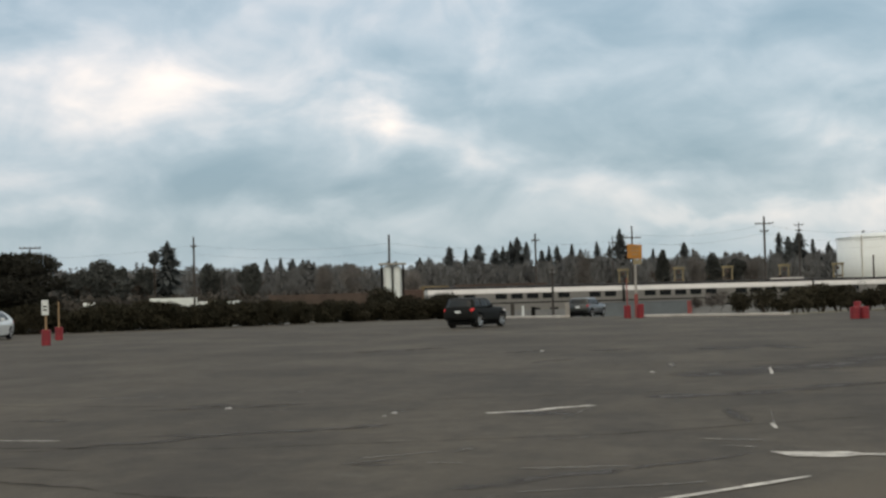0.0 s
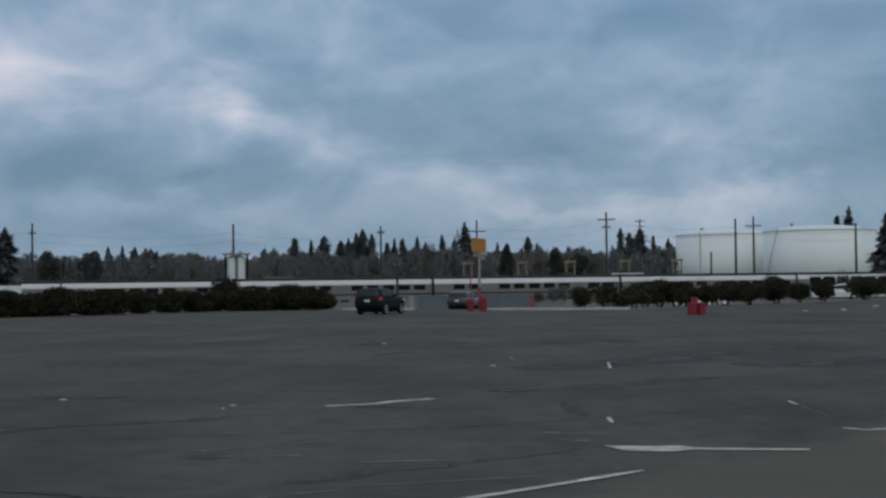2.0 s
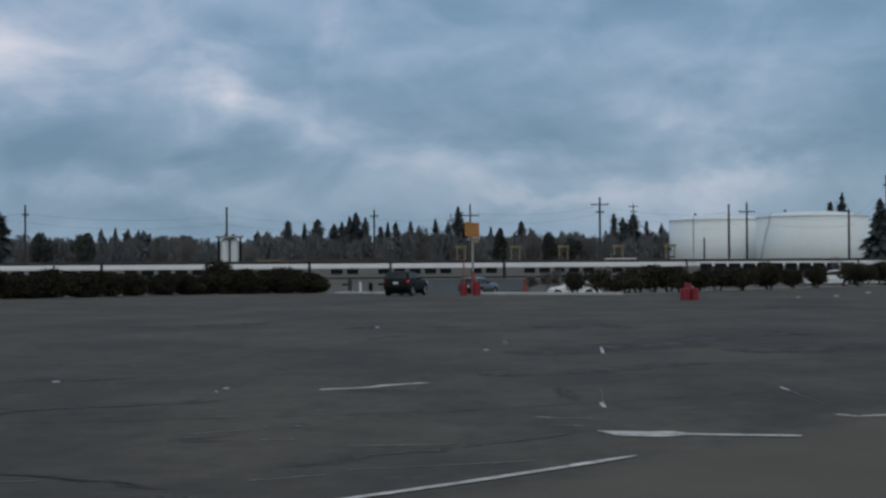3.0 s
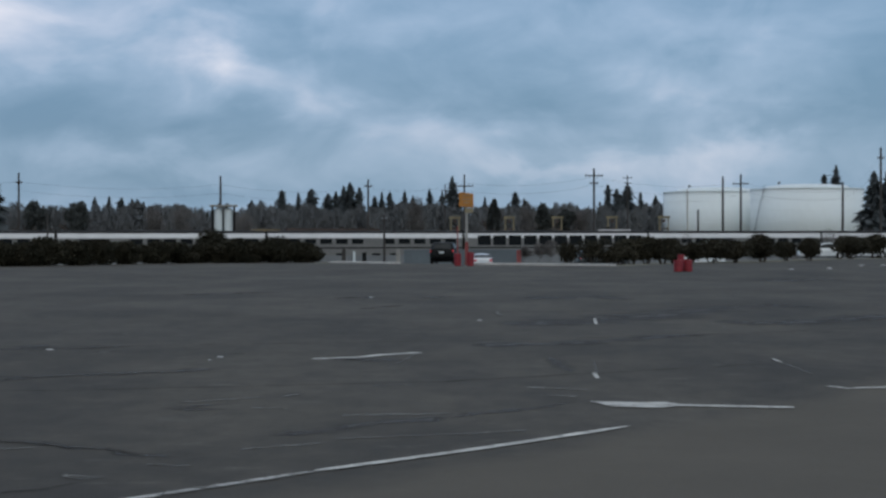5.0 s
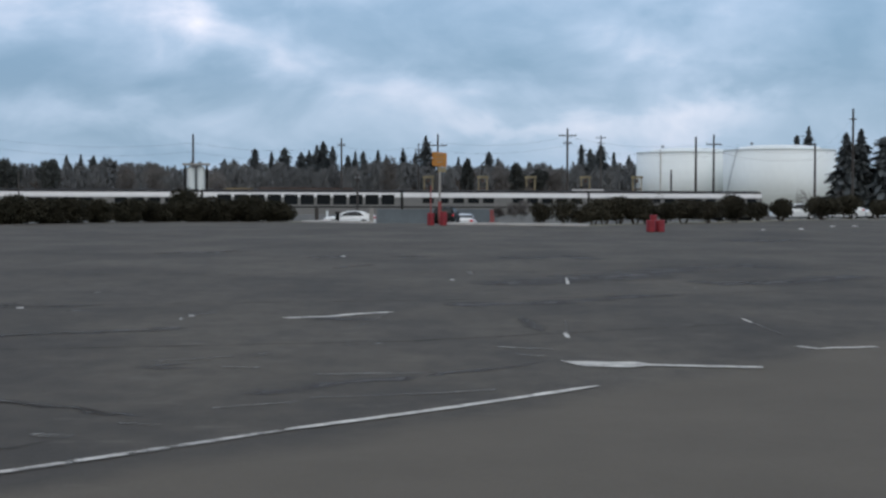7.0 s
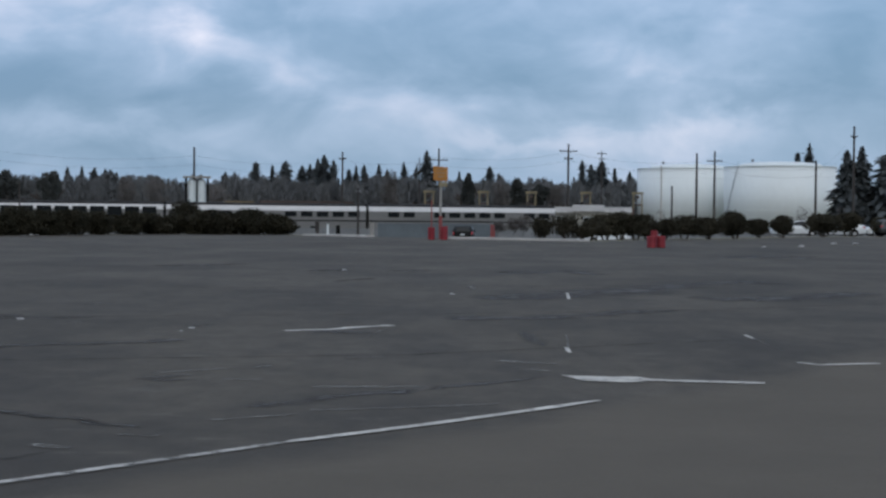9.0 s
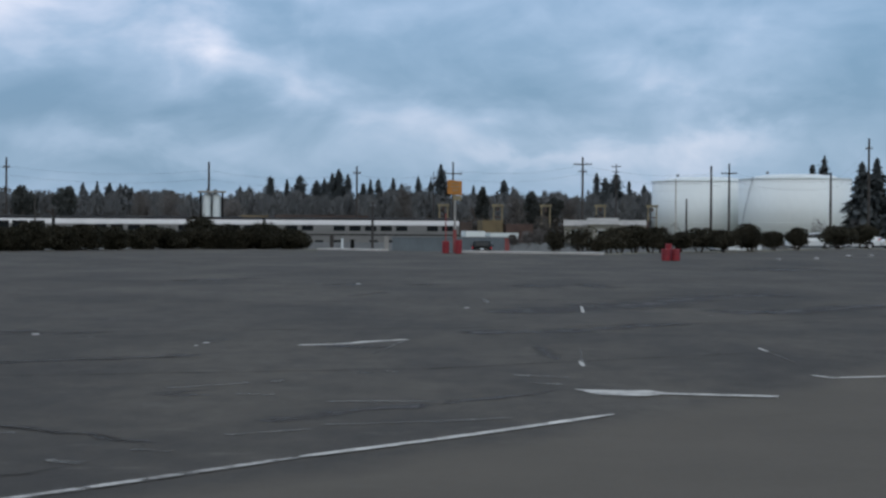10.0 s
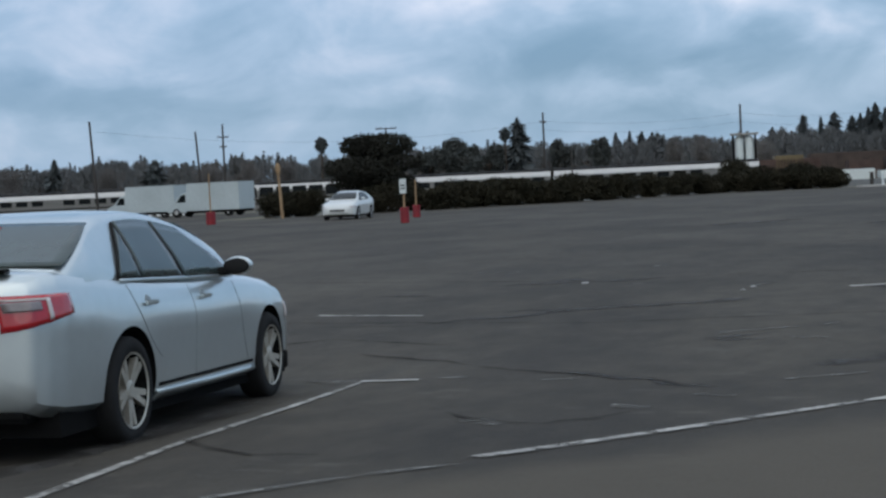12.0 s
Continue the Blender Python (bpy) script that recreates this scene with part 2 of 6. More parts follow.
M_ASPHALT = asphalt_material()
M_ROAD = mat("street_asphalt", (0.10, 0.105, 0.11), 0.85, scale=0.3, amount=0.2)
M_EARTH = mat("dry_winter_grass", (0.13, 0.12, 0.075), 0.95, scale=0.25, amount=0.4, second=(0.19, 0.17, 0.10), bump=0.4)
M_BALLAST = mat("rail_ballast", (0.17, 0.16, 0.15), 0.95, scale=1.5, amount=0.35, bump=0.5)
M_PAINT = worn(mat("worn_white_paint", (0.46, 0.44, 0.39), 0.75, scale=2.5, amount=0.5, second=(0.64, 0.62, 0.56), fine=40), 1.0, 0.3, 9.0)
M_HALF = worn(mat("half_worn_white_paint", (0.40, 0.38, 0.34), 0.75, scale=2.5, amount=0.5, second=(0.58, 0.56, 0.51), fine=40), 0.72, 0.5, 6.0)
M_FADED = worn(mat("faded_white_paint", (0.135, 0.13, 0.115), 0.8, scale=2.0, amount=0.4, second=(0.24, 0.23, 0.205), fine=30), 0.50, 0.8, 4.0)
# oily smears, and the shade painted beside the parked sedan
M_STAIN_SHADE = worn(mat("oily_and_shaded_asphalt", (0.040, 0.036, 0.031), 0.8, scale=1.2, amount=0.35, second=(0.056, 0.049, 0.041)), 0.80, 1.0, 0.9)
M_LITTER = mat("scrap_paper", (0.36, 0.36, 0.345), 0.8, scale=4, amount=0.15)
M_CRACK = worn(mat("crack_filler", (0.030, 0.026, 0.022), 0.95, scale=3, amount=0.3, spec=0.1), 0.55, 1.0, 1.3)
M_CONCRETE = mat("grey_concrete", (0.17, 0.18, 0.185), 0.9, scale=0.6, amount=0.2, bump=0.3)
M_BLUEWALL = mat("blue_grey_render", (0.115, 0.135, 0.145), 0.9, scale=0.5, amount=0.15)
M_KERB = mat("pale_kerb", (0.30, 0.29, 0.265), 0.9, scale=1.0, amount=0.25)
M_PALEKERB = mat("whitened_kerb", (0.44, 0.42, 0.38), 0.9, scale=1.2, amount=0.3)
M_HOUSE = mat("pale_house_render", (0.30, 0.29, 0.25), 0.9, scale=0.7, amount=0.25)
M_WOOD = mat("weathered_pole_wood", (0.045, 0.040, 0.036), 0.9, scale=3, amount=0.4, stretch=(6, 6, 0.5), bump=0.4)
M_POST = mat("yellow_painted_post", (0.30, 0.20, 0.11), 0.8, scale=3, amount=0.3)
M_WIRE = mat("dark_wire", (0.05, 0.05, 0.055), 0.6)
M_RED = mat("red_painted_drum", (0.215, 0.010, 0.017), 0.5, scale=3, amount=0.3, bump=0.1)
M_REDLIGHT = mat("pale_red_panel", (0.24, 0.055, 0.05), 0.6, scale=3, amount=0.2)
M_ORANGE = mat("amber_sign_sheet", (0.40, 0.165, 0.024), 0.5, scale=2, amount=0.18)
M_YELLOW = mat("yellow_steel", (0.21, 0.175, 0.10), 0.6, scale=1, amount=0.3)
M_WHITE = mat("white_sheet_metal", (0.63, 0.68, 0.67), 0.5, scale=0.8, amount=0.08)
M_TANK = mat("white_tank_paint", (0.72, 0.765, 0.75), 0.55, scale=0.08, amount=0.035, stretch=(1, 1, 0.6), fine=0.9)
M_TRUCK = mat("dull_white_truck_paint", (0.44, 0.50, 0.505), 0.5, scale=0.5, amount=0.10)
M_STEEL = mat("train_stainless_steel", (0.17, 0.168, 0.16), 0.5, 0.3, scale=0.6, amount=0.16, stretch=(0.4, 1, 3))
# steel of the curved upper side, its sky reflection painted in as a paler base
M_ROOFBAND = mat("train_sky_sheen_side", (0.56, 0.56, 0.55), 0.42, 0.25, scale=0.5, amount=0.08)
M_ROOF = mat("train_sooty_roof", (0.026, 0.025, 0.025), 0.95, scale=0.7, amount=0.3, spec=0.1)
M_WINDOW = mat("dark_window_glass", (0.006, 0.008, 0.009), 0.5, scale=2, amount=0.2, spec=0.12)
M_BLACK = mat("black_rubber", (0.016, 0.016, 0.016), 0.85, scale=8, amount=0.25, bump=0.15, spec=0.2)
M_DARK = mat("dark_underbody", (0.010, 0.010, 0.010), 0.95, spec=0.05)
M_RUST = mat("rusty_freight_red", (0.078, 0.047, 0.038), 0.8, scale=0.7, amount=0.4)
M_BROWN = mat("brown_freight_steel", (0.066, 0.047, 0.038), 0.85, scale=0.6, amount=0.4)
M_MUSTARD = mat("mustard_freight_paint", (0.165, 0.125, 0.065), 0.7, scale=0.6, amount=0.3)
M_SILVER = mat("silver_car_paint", (0.60, 0.66, 0.66), 0.30, 0.72, scale=1.5, amount=0.04, coat=0.9)
M_CARWHITE = mat("white_car_paint", (0.68, 0.70, 0.68), 0.3, 0.0, scale=1.5, amount=0.05, coat=0.6)
M_CARDARK = mat("black_green_car_paint", (0.010, 0.011, 0.010), 0.5, 0.0, scale=1.5, amount=0.15, spec=0.12)
M_CARGREY = mat("grey_green_car_paint", (0.032, 0.037, 0.036), 0.3, 0.3, scale=1.5, amount=0.1, coat=0.6)
M_TAIL = mat("red_tail_lamp", (0.40, 0.012, 0.020), 0.12, scale=3, amount=0.2, coat=1.0)
M_BRAKE = mat("lit_tail_lamp", (0.30, 0.012, 0.018), 0.25, emit=(1.0, 0.05, 0.05, 0.14))
M_LENS = mat("clear_lamp_lens", (0.55, 0.50, 0.48), 0.12, scale=3, amount=0.15, coat=1.0)
M_SMOKE = mat("smoky_lamp_lens", (0.20, 0.17, 0.17), 0.15, scale=6, amount=0.3, coat=1.0)
M_CHROME = mat("bright_trim", (0.62, 0.63, 0.63), 0.18, 1.0, amount=0.05)
M_RIM = mat("alloy_rim", (0.50, 0.50, 0.49), 0.35, 0.8, scale=6, amount=0.12)
M_BRONZERIM = mat("dusty_alloy_rim", (0.50, 0.475, 0.41), 0.42, 0.5, scale=6, amount=0.2)
M_TINT = mat("tinted_car_glass", (0.052, 0.072, 0.070), 0.16, 0.0, scale=1.2, amount=0.25)
M_DEEPGLASS = mat("dark_car_glass", (0.012, 0.016, 0.016), 0.3, 0.0, scale=1.2, amount=0.25, spec=0.35)
M_SEAM_SHADE = mat("panel_gap_and_cup_shade", (0.27, 0.30, 0.30), 0.5, 0.4)
M_HEDGE = mat("dark_hedge_leaves", (0.029, 0.030, 0.019), 0.8, scale=0.9, amount=0.45, second=(0.044, 0.039, 0.025), random_tint=0.12, spec=0.1)
M_SHRUB = mat("trimmed_shrub_leaves", (0.036, 0.036, 0.024), 0.8, scale=0.9, amount=0.45, second=(0.060, 0.053, 0.036), random_tint=0.2, spec=0.1)
# needles greyed and lightened: distant haze is put into the colour
M_CONIFER = mat("hazed_conifer_needles", (0.070, 0.079, 0.080), 0.9, scale=0.5, amount=0.3, random_tint=0.2, spec=0.15)
M_OAK = mat("evergreen_oak_leaves", (0.024, 0.024, 0.019), 0.9, scale=0.6, amount=0.35, random_tint=0.15, spec=0.08)
# a paler copy of the oak leaves, haze painted into it
M_FAROAK = mat("hazed_evergreen_leaves", (0.062, 0.067, 0.063), 0.9, scale=0.3, amount=0.3, random_tint=0.2, spec=0.1)
M_TWIG = mat("bare_grey_twigs", (0.115, 0.105, 0.098), 0.9, scale=0.4, amount=0.35, random_tint=0.2)
# pale bluish grey with little contrast, standing in for haze
M_WOODS = mat("hazed_far_woods", (0.112, 0.118, 0.120), 0.95, scale=0.04, amount=0.15, second=(0.148, 0.150, 0.150), fine=0.5, spec=0.1)
M_SCRUB = mat("brown_scrub_twigs", (0.066, 0.061, 0.054), 0.95, scale=0.2, amount=0.3, second=(0.095, 0.086, 0.076), spec=0.1)
M_BARK = mat("brown_bark", (0.055, 0.043, 0.034), 0.95, scale=2, amount=0.4, bump=0.4)

# ---- mesh helpers ----


def obj(name, verts, faces, material=None, parent=None, label="", smooth=False):
    me = bpy.data.meshes.new(name)
    me.from_pydata([tuple(v) for v in verts], [], [tuple(f) for f in faces])
    me.update()
    if material:
        me.materials.append(material)
    if smooth:
        me.polygons.foreach_set("use_smooth", [True] * len(me.polygons))
    ob = new(name, me)
    if parent:
        ob.parent = parent
    if label:
        tagged(ob, label)
    return ob


def part(name, bm, material, parent=None, label="", smooth=False):
    me = bpy.data.meshes.new(name)
    bmesh.ops.recalc_face_normals(bm, faces=bm.faces)
    bm.to_mesh(me)
    bm.free()
    me.materials.append(material)
    if smooth:
        me.polygons.foreach_set("use_smooth", [True] * len(me.polygons))
    ob = new(name, me)
    if parent:
        ob.parent = parent
    if label:
        tagged(ob, label)
    return ob


def thing(name, m, label, category, group=""):
    ob = new(name)
    ob.empty_display_size = 0.1
    ob.matrix_basis = m
    return tagged(ob, label, category, group)


def box(bm, x0, x1, y0, y1, z0, z1, bevel=0.0):
    r = bmesh.ops.create_cube(bm, size=1.0, matrix=Matrix.Translation(((x0 + x1) / 2, (y0 + y1) / 2, (z0 + z1) / 2)) @ Matrix.Diagonal((x1 - x0, y1 - y0, z1 - z0, 1)))
    if bevel:
        edges = list({e for v in r["verts"] for e in v.link_edges})
        bmesh.ops.bevel(bm, geom=edges, offset=bevel, segments=2, affect="EDGES")
    return bm


def boxed(*a, **k):
    return box(bmesh.new(), *a, **k)


def lathe(profile, seg=20, bm=None, axis="Z", at=(0, 0, 0), caps=(True, True)):
    """A surface of revolution from (radius, height) pairs."""
    bm = bm or bmesh.new()
    rings = []
    for r, h in profile:
        ring = []
        for i in range(seg):
            a = 2 * math.pi * i / seg
            p = (r * math.cos(a), r * math.sin(a), h)
            if axis == "Y":
                p = (p[0], p[2], p[1])
            elif axis == "X":
                p = (p[2], p[0], p[1])
            ring.append(bm.verts.new((p[0] + at[0], p[1] + at[1], p[2] + at[2])))
        rings.append(ring)
    for a, b in zip(rings, rings[1:]):
        for i in range(seg):
            j = (i + 1) % seg
            bm.faces.new((a[i], a[j], b[j], b[i]))
    for ring, cap in ((rings[0], caps[0]), (rings[-1], caps[1])):
        if cap:
            bm.faces.new(ring)
    return bm


def tube(bm, a, b, r0, r1=None, seg=6):
    a, b = Vector(a), Vector(b)
    r1 = r0 if r1 is None else r1
    q = (b - a).to_track_quat("Z", "Y")
    rings = [[bm.verts.new(p + q @ Vector((r * math.cos(k * 2 * math.pi / seg), r * math.sin(k * 2 * math.pi / seg), 0))) for k in range(seg)] for p, r in ((a, r0), (b, r1))]
    for i in range(seg):
        j = (i + 1) % seg
        bm.faces.new((rings[0][i], rings[0][j], rings[1][j], rings[1][i]))
    bm.faces.new(rings[0]), bm.faces.new(rings[1])
    return bm


def polar(az, dist):
    """The plan point at an azimuth (degrees, to the left of +y) and a distance."""
    return -dist * math.sin(radians(az)), dist * math.cos(radians(az))


def level(el, dist):
    return 1.57 + dist * math.tan(radians(el))


# ---- the ground: one sheet ----
EDGE = [(-200, 100), (-80, 116), (-52, 117), (-47, 112), (-44.5, 86), (-32, 93), (-24, 101), (-18, 113), (-10, 116), (-3, 108), (4, 101), (10.6, 97), (16, 109), (24, 116), (34, 132), (60, 150), (200, 190)]


def edge_y(x):
    for (x0, y0), (x1, y1) in zip(EDGE, EDGE[1:]):
        if x <= x1:
            return y0 + (y1 - y0) * max(0.0, (x - x0) / (x1 - x0))
    return EDGE[-1][1]


def soft_step(t):
    t = min(1.0, max(0.0, t))
    return t * t * (3 - 2 * t)


def ground_z(x, y):
    rise = 0.04 * math.log1p(math.exp(min(30.0, 11.5 - max(y, -15))))
    e = min(1.0, max(0.0, (y - edge_y(x) - 1.0) / 70))
    fall = -2.0 * e * e * (3 - 2 * e)
    swell = 0.05 * noise.noise((x * 0.05, y * 0.05, 3.1)) * min(1.0, max(0.0, (y - 25) / 30))
    # the stalls left of the line lie a little lower
    dip = 0.055 * soft_step((-4.75 - x) / 0.45) * soft_step((14.0 - y) / 2.0)
    return rise + fall + swell - dip


TRACK_N = Vector((-math.sin(radians(15)), math.cos(radians(15)), 0))
TRACK_T = Vector((-math.cos(radians(15)), -math.sin(radians(15)), 0))
RAIL_Z = -2.0


def by_track(s, p, z=0.0):
    """The point s metres along the railway (to the left) and p metres out from the eye across it."""
    v = TRACK_N * p + TRACK_T * s
    return Vector((v.x, v.y, z))


def make_ground():
    def steps(lo, hi, n):
        return [lo + (hi - lo) * i / n for i in range(n)]
    xs = steps(-2500, -300, 5) + steps(-300, -60, 12) + steps(-60, -9, 34) + steps(-9, -3, 40) + steps(-3, 60, 42) + steps(60, 300, 12) + steps(300, 2500, 5) + [2500]
    ys = steps(-1200, -40, 4) + steps(-40, 0, 6) + steps(0, 30, 40) + steps(30, 85, 22) + steps(85, 150, 52) + steps(150, 260, 22) + steps(260, 600, 6) + steps(600, 3500, 4) + [3500]
    verts = [(x, y, ground_z(x, y)) for y in ys for x in xs]
    w = len(xs)
    faces = [(j * w + i, j * w + i + 1, (j + 1) * w + i + 1, (j + 1) * w + i) for j in range(len(ys) - 1) for i in range(w - 1)]
    ob = obj("ground", verts, faces, M_ASPHALT, smooth=True)
    for m in (M_ROAD, M_EARTH):
        ob.data.materials.append(m)
    for f in ob.data.polygons:
        c = f.center
        e = c.y - edge_y(c.x)
        across = c.x * TRACK_N.x + c.y * TRACK_N.y
        if abs(c.x) > 250 or across > 175:
            f.material_index = 2
        elif e > 9:
            f.material_index = 1
        elif e > 0.8 and not -4 < c.x < 9:
            f.material_index = 2
    tagged(ob, "open worn asphalt parking lot running out to grass", "ground", kind="structure")


make_ground()


def strip(name, pts, width, material, label, lift=0.004, category="road marking"):
    """A flat painted band along a plan line; pts may carry their own widths."""
    verts, faces = [], []
    fine = []
    for a, b in zip(pts, pts[1:]):
        n = max(1, int(math.dist(a[:2], b[:2]) / 0.5))
        for k in range(n):
            t = k / n
            fine.append([a[i] + (b[i] - a[i]) * t for i in range(len(a))])
    fine.append(list(pts[-1]))
    rng = random.Random(len(pts) * 7 + int(pts[0][0] * 100))
    for i, p in enumerate(fine):
        q, r = fine[max(0, i - 1)], fine[min(len(fine) - 1, i + 1)]
        d = Vector((r[0] - q[0], r[1] - q[1])).normalized()
        wd = (p[2] if len(p) > 2 else width) * rng.uniform(0.85, 1.12) / 2
        for s in (1, -1):
            x, y = p[0] - d.y * wd * s, p[1] + d.x * wd * s
            verts.append((x, y, ground_z(x, y) + lift))
    faces = [(2 * i, 2 * i + 1, 2 * i + 3, 2 * i + 2) for i in range(len(fine) - 1)]
    band = obj(name, verts, faces, material)
    uv = band.data.uv_layers.new(name="across")
    for loop in band.data.loops:
        uv.data[loop.index].uv = (loop.vertex_index // 2 * 0.5, loop.vertex_index % 2)
    return tagged(band, label, category, kind="structure")


LINE = "worn white painted parking line on asphalt"
FADE = "faded remains of a white line on asphalt"
strip("painted_line", [(1.57, 13.28, 0.05), (1.2, 12.85, 0.13), (-0.75, 10.49, 0.13), (-0.83, 10.38, 0.05)], 0.1, M_PAINT, LINE, 0.010)
strip("painted_line", [(-0.86, 10.34), (-2.16, 8.35), (-2.60, 7.72)], 0.13, M_HALF, LINE, 0.010)
strip("painted_line", [(-2.62, 7.47), (-2.90, 7.16), (-3.15, 6.80), (-3.45, 6.3)], 0.10, M_FADED, FADE, 0.010)
strip("painted_arrow", [(1.45, 15.42, 0.03), (1.75, 15.10, 0.55), (2.10, 15.05, 0.62), (2.26, 15.02, 0.24), (3.30, 14.80, 0.20)], 0.2, M_PAINT, "white painted direction arrow on asphalt", 0.010)
strip("painted_line", [(-1.72, 21.05), (-1.1, 21.35), (-0.85, 21.75), (-0.32, 22.2)], 0.20, M_PAINT, LINE, 0.008)
strip("painted_line", [(-0.32, 22.1), (-0.70, 19.5)], 0.045, M_FADED, FADE, 0.008)
strip("painted_line", [(3.07, 32.0), (2.88, 29.6)], 0.07, M_PAINT, LINE, 0.008)
strip("painted_line", [(1.98, 20.6), (1.78, 18.2)], 0.035, M_FADED, FADE, 0.008)
strip("painted_line", [(1.80, 18.7), (1.77, 18.0)], 0.065, M_PAINT, LINE, 0.008)
strip("painted_line", [(4.37, 20.87), (4.34, 18.51)], 0.05, M_FADED, FADE, 0.008)
strip("painted_line", [(4.37, 20.9), (4.36, 20.3)], 0.06, M_PAINT, LINE, 0.010)
strip("painted_line", [(4.16, 17.0), (4.30, 16.72), (4.45, 16.78), (5.0, 16.95)], 0.14, M_PAINT, LINE, 0.008)
strip("painted_line", [(-4.80, 11.60), (-4.56, 8.27), (-4.28, 6.31), (-4.1, 5.0)], 0.085, M_HALF, LINE, 0.010)
strip("painted_line", [(-4.84, 11.72), (-4.35, 11.76)], 0.13, M_PAINT, LINE, 0.012)
strip("painted_line", [(-4.24, 11.89), (-4.00, 11.96)], 0.10, M_FADED, FADE, 0.010)
strip("painted_line", [(-5.50, 12.20), (-4.85, 11.73)], 0.08, M_FADED, FADE, 0.008)
strip("painted_line", [(-7.95, 18.15), (-6.48, 17.87)], 0.13, M_HALF, FADE, 0.008)
strip("painted_line", [(-36.0, 70.5), (-30.3, 64.8)], 0.5, M_FADED, FADE, 0.008)
strip("painted_line", [(-11.4, 68.7), (-9.9, 70.0)], 0.9, M_FADED, FADE, 0.010)
for px, py, qx, qy in ((0.9, 16.9, 1.5, 16.6), (-3.1, 21.6, -2.8, 22.1), (-4.9, 22.3, -4.6, 22.6), (5.9, 14.0, 6.4, 14.1), (-0.9, 14.2, 0.1, 14.3), (1.2, 33, 1.2, 35), (-5.6, 26.5, -5.2, 27), (-8.9, 26, -7.6, 26.1), (-3.2, 9.4, -2.9, 9.1)):
    strip("painted_line", [(px, py), (qx, qy)], 0.20, M_FADED, FADE, 0.008)


def crack(pts, seed):
    rng = random.Random(seed)
    line = []
    for a, b in zip(pts, pts[1:]):
        n = max(2, int(math.dist(a, b) / 0.35))
        for k in range(n):
            t = k / n
            line.append((a[0] + (b[0] - a[0]) * t + rng.uniform(-0.04, 0.04), a[1] + (b[1] - a[1]) * t + rng.uniform(-0.05, 0.05), rng.uniform(0.05, 0.13)))
    line.append((*pts[-1], 0.04))
    strip("asphalt_crack", line, 0.05, M_CRACK, "dark tar-filled crack in the asphalt", 0.006, "crack")


for i, c in enumerate([[(-9, 12.6), (-6.5, 15.2), (-4.9, 14.5)], [(-4.56, 8.25), (-3.9, 7.7), (-3.5, 7.75)], [(-8, 17.2), (-4, 16.6), (0, 17.6), (4, 20)],
                       [(-12, 25), (-6, 23.4), (0, 24.8), (7, 27)], [(2.2, 25.5), (5.5, 27.0), (9.5, 29.5)], [(-14, 34), (-4, 33), (6, 36)]]):
    crack(c, i)



def smear(pts, width, seed):
    """A long dark band: an oily smear left by tyres and water, beside the sedan its painted shade."""
    rng = random.Random(seed)
    line = []
    for a, b in zip(pts, pts[1:]):
        n = max(2, int(math.dist(a, b) / 0.3))
        for q in range(n):
            t = q / n
            line.append((a[0] + (b[0] - a[0]) * t, a[1] + (b[1] - a[1]) * t + rng.uniform(-0.12, 0.12), width * rng.uniform(0.35, 1.15)))
    line[0] = (*line[0][:2], 0.03)
    line.append((*pts[-1], 0.03))
    strip("asphalt_stain", line, width, M_STAIN_SHADE, "dark band on the asphalt, oily smear and painted car shade", 0.0045 + 0.0001 * (seed - 60), "stain")


# the first entry paints the shade along the parked sedan's right side
SMEARS_AND_SHADE = [([(-5.0, 7.0), (-5.2, 9.0), (-5.5, 11.6)], 0.9), ([(-5.96, 17.21), (-5.12, 17.6), (-4.82, 18.26), (-3.9, 18.81)], 0.40), ([(-3.4, 12.2), (-3.1, 12.2), (-2.7, 11.9), (-2.3, 11.5), (-1.9, 11.2)], 0.22), ([(-5.6, 18.2), (-4.1, 18.6), (-2.7, 19.4)], 0.47), ([(-1.4, 12.7), (-1.0, 13.0), (-0.6, 13.5), (0.1, 14.1)], 0.44), ([(-1.5, 21.1), (-0.5, 20.7)], 0.85),
          ([(-2.6, 14.9), (-2.0, 14.7)], 0.4), ([(0.1, 14.1), (0.4, 14.3), (1.3, 15.4)], 0.32), ([(-6.5, 23.6), (-5.8, 23.6)], 0.9), ([(1.46, 21.2), (1.53, 18.9)], 0.3)]
FAR_SMEARS = [([(1.2, 29.2), (4.3, 32.8), (6.7, 37.2), (8.6, 38.0)], 2.9), ([(0.4, 23.8), (1.7, 24.1), (3.3, 25.5), (4.4, 26.4)], 1.2), ([(5.2, 30.7), (6.5, 29.8), (8.2, 31.5), (9.5, 33.2)], 2.2), ([(2.1, 43.2), (3.8, 43.4)], 2.2),
              ([(4.3, 45.0), (4.8, 41.7)], 1.2), ([(12.7, 61.8), (16.3, 65.9)], 4.0), ([(-3.0, 43.3), (-2.0, 44.4)], 1.5), ([(-0.6, 43.4), (0.4, 44.6)], 1.5), ([(-7.6, 46.1), (-5.2, 48.8)], 1.5), ([(-1.9, 36.5), (-1.0, 38.5)], 0.8)]
for i, (c, w) in enumerate(SMEARS_AND_SHADE + FAR_SMEARS):
    smear(c, w, i + 60)
for px, py, qx, qy in ((-1.97, 10.82, -1.71, 10.67), (-2.43, 10.19, -2.16, 10.01), (-2.53, 15.33, -1.81, 15.87), (-0.76, 17.05, -0.31, 17.27), (-0.8, 12.43, 0.04, 12.7), (0.04, 12.7, 0.69, 12.97), (1.03, 16.1, 1.35, 15.86), (-1.62, 15.85, -1.48, 16.18)):
    strip("painted_line", [(px, py), (qx, qy)], 0.15, M_FADED, FADE, 0.009)
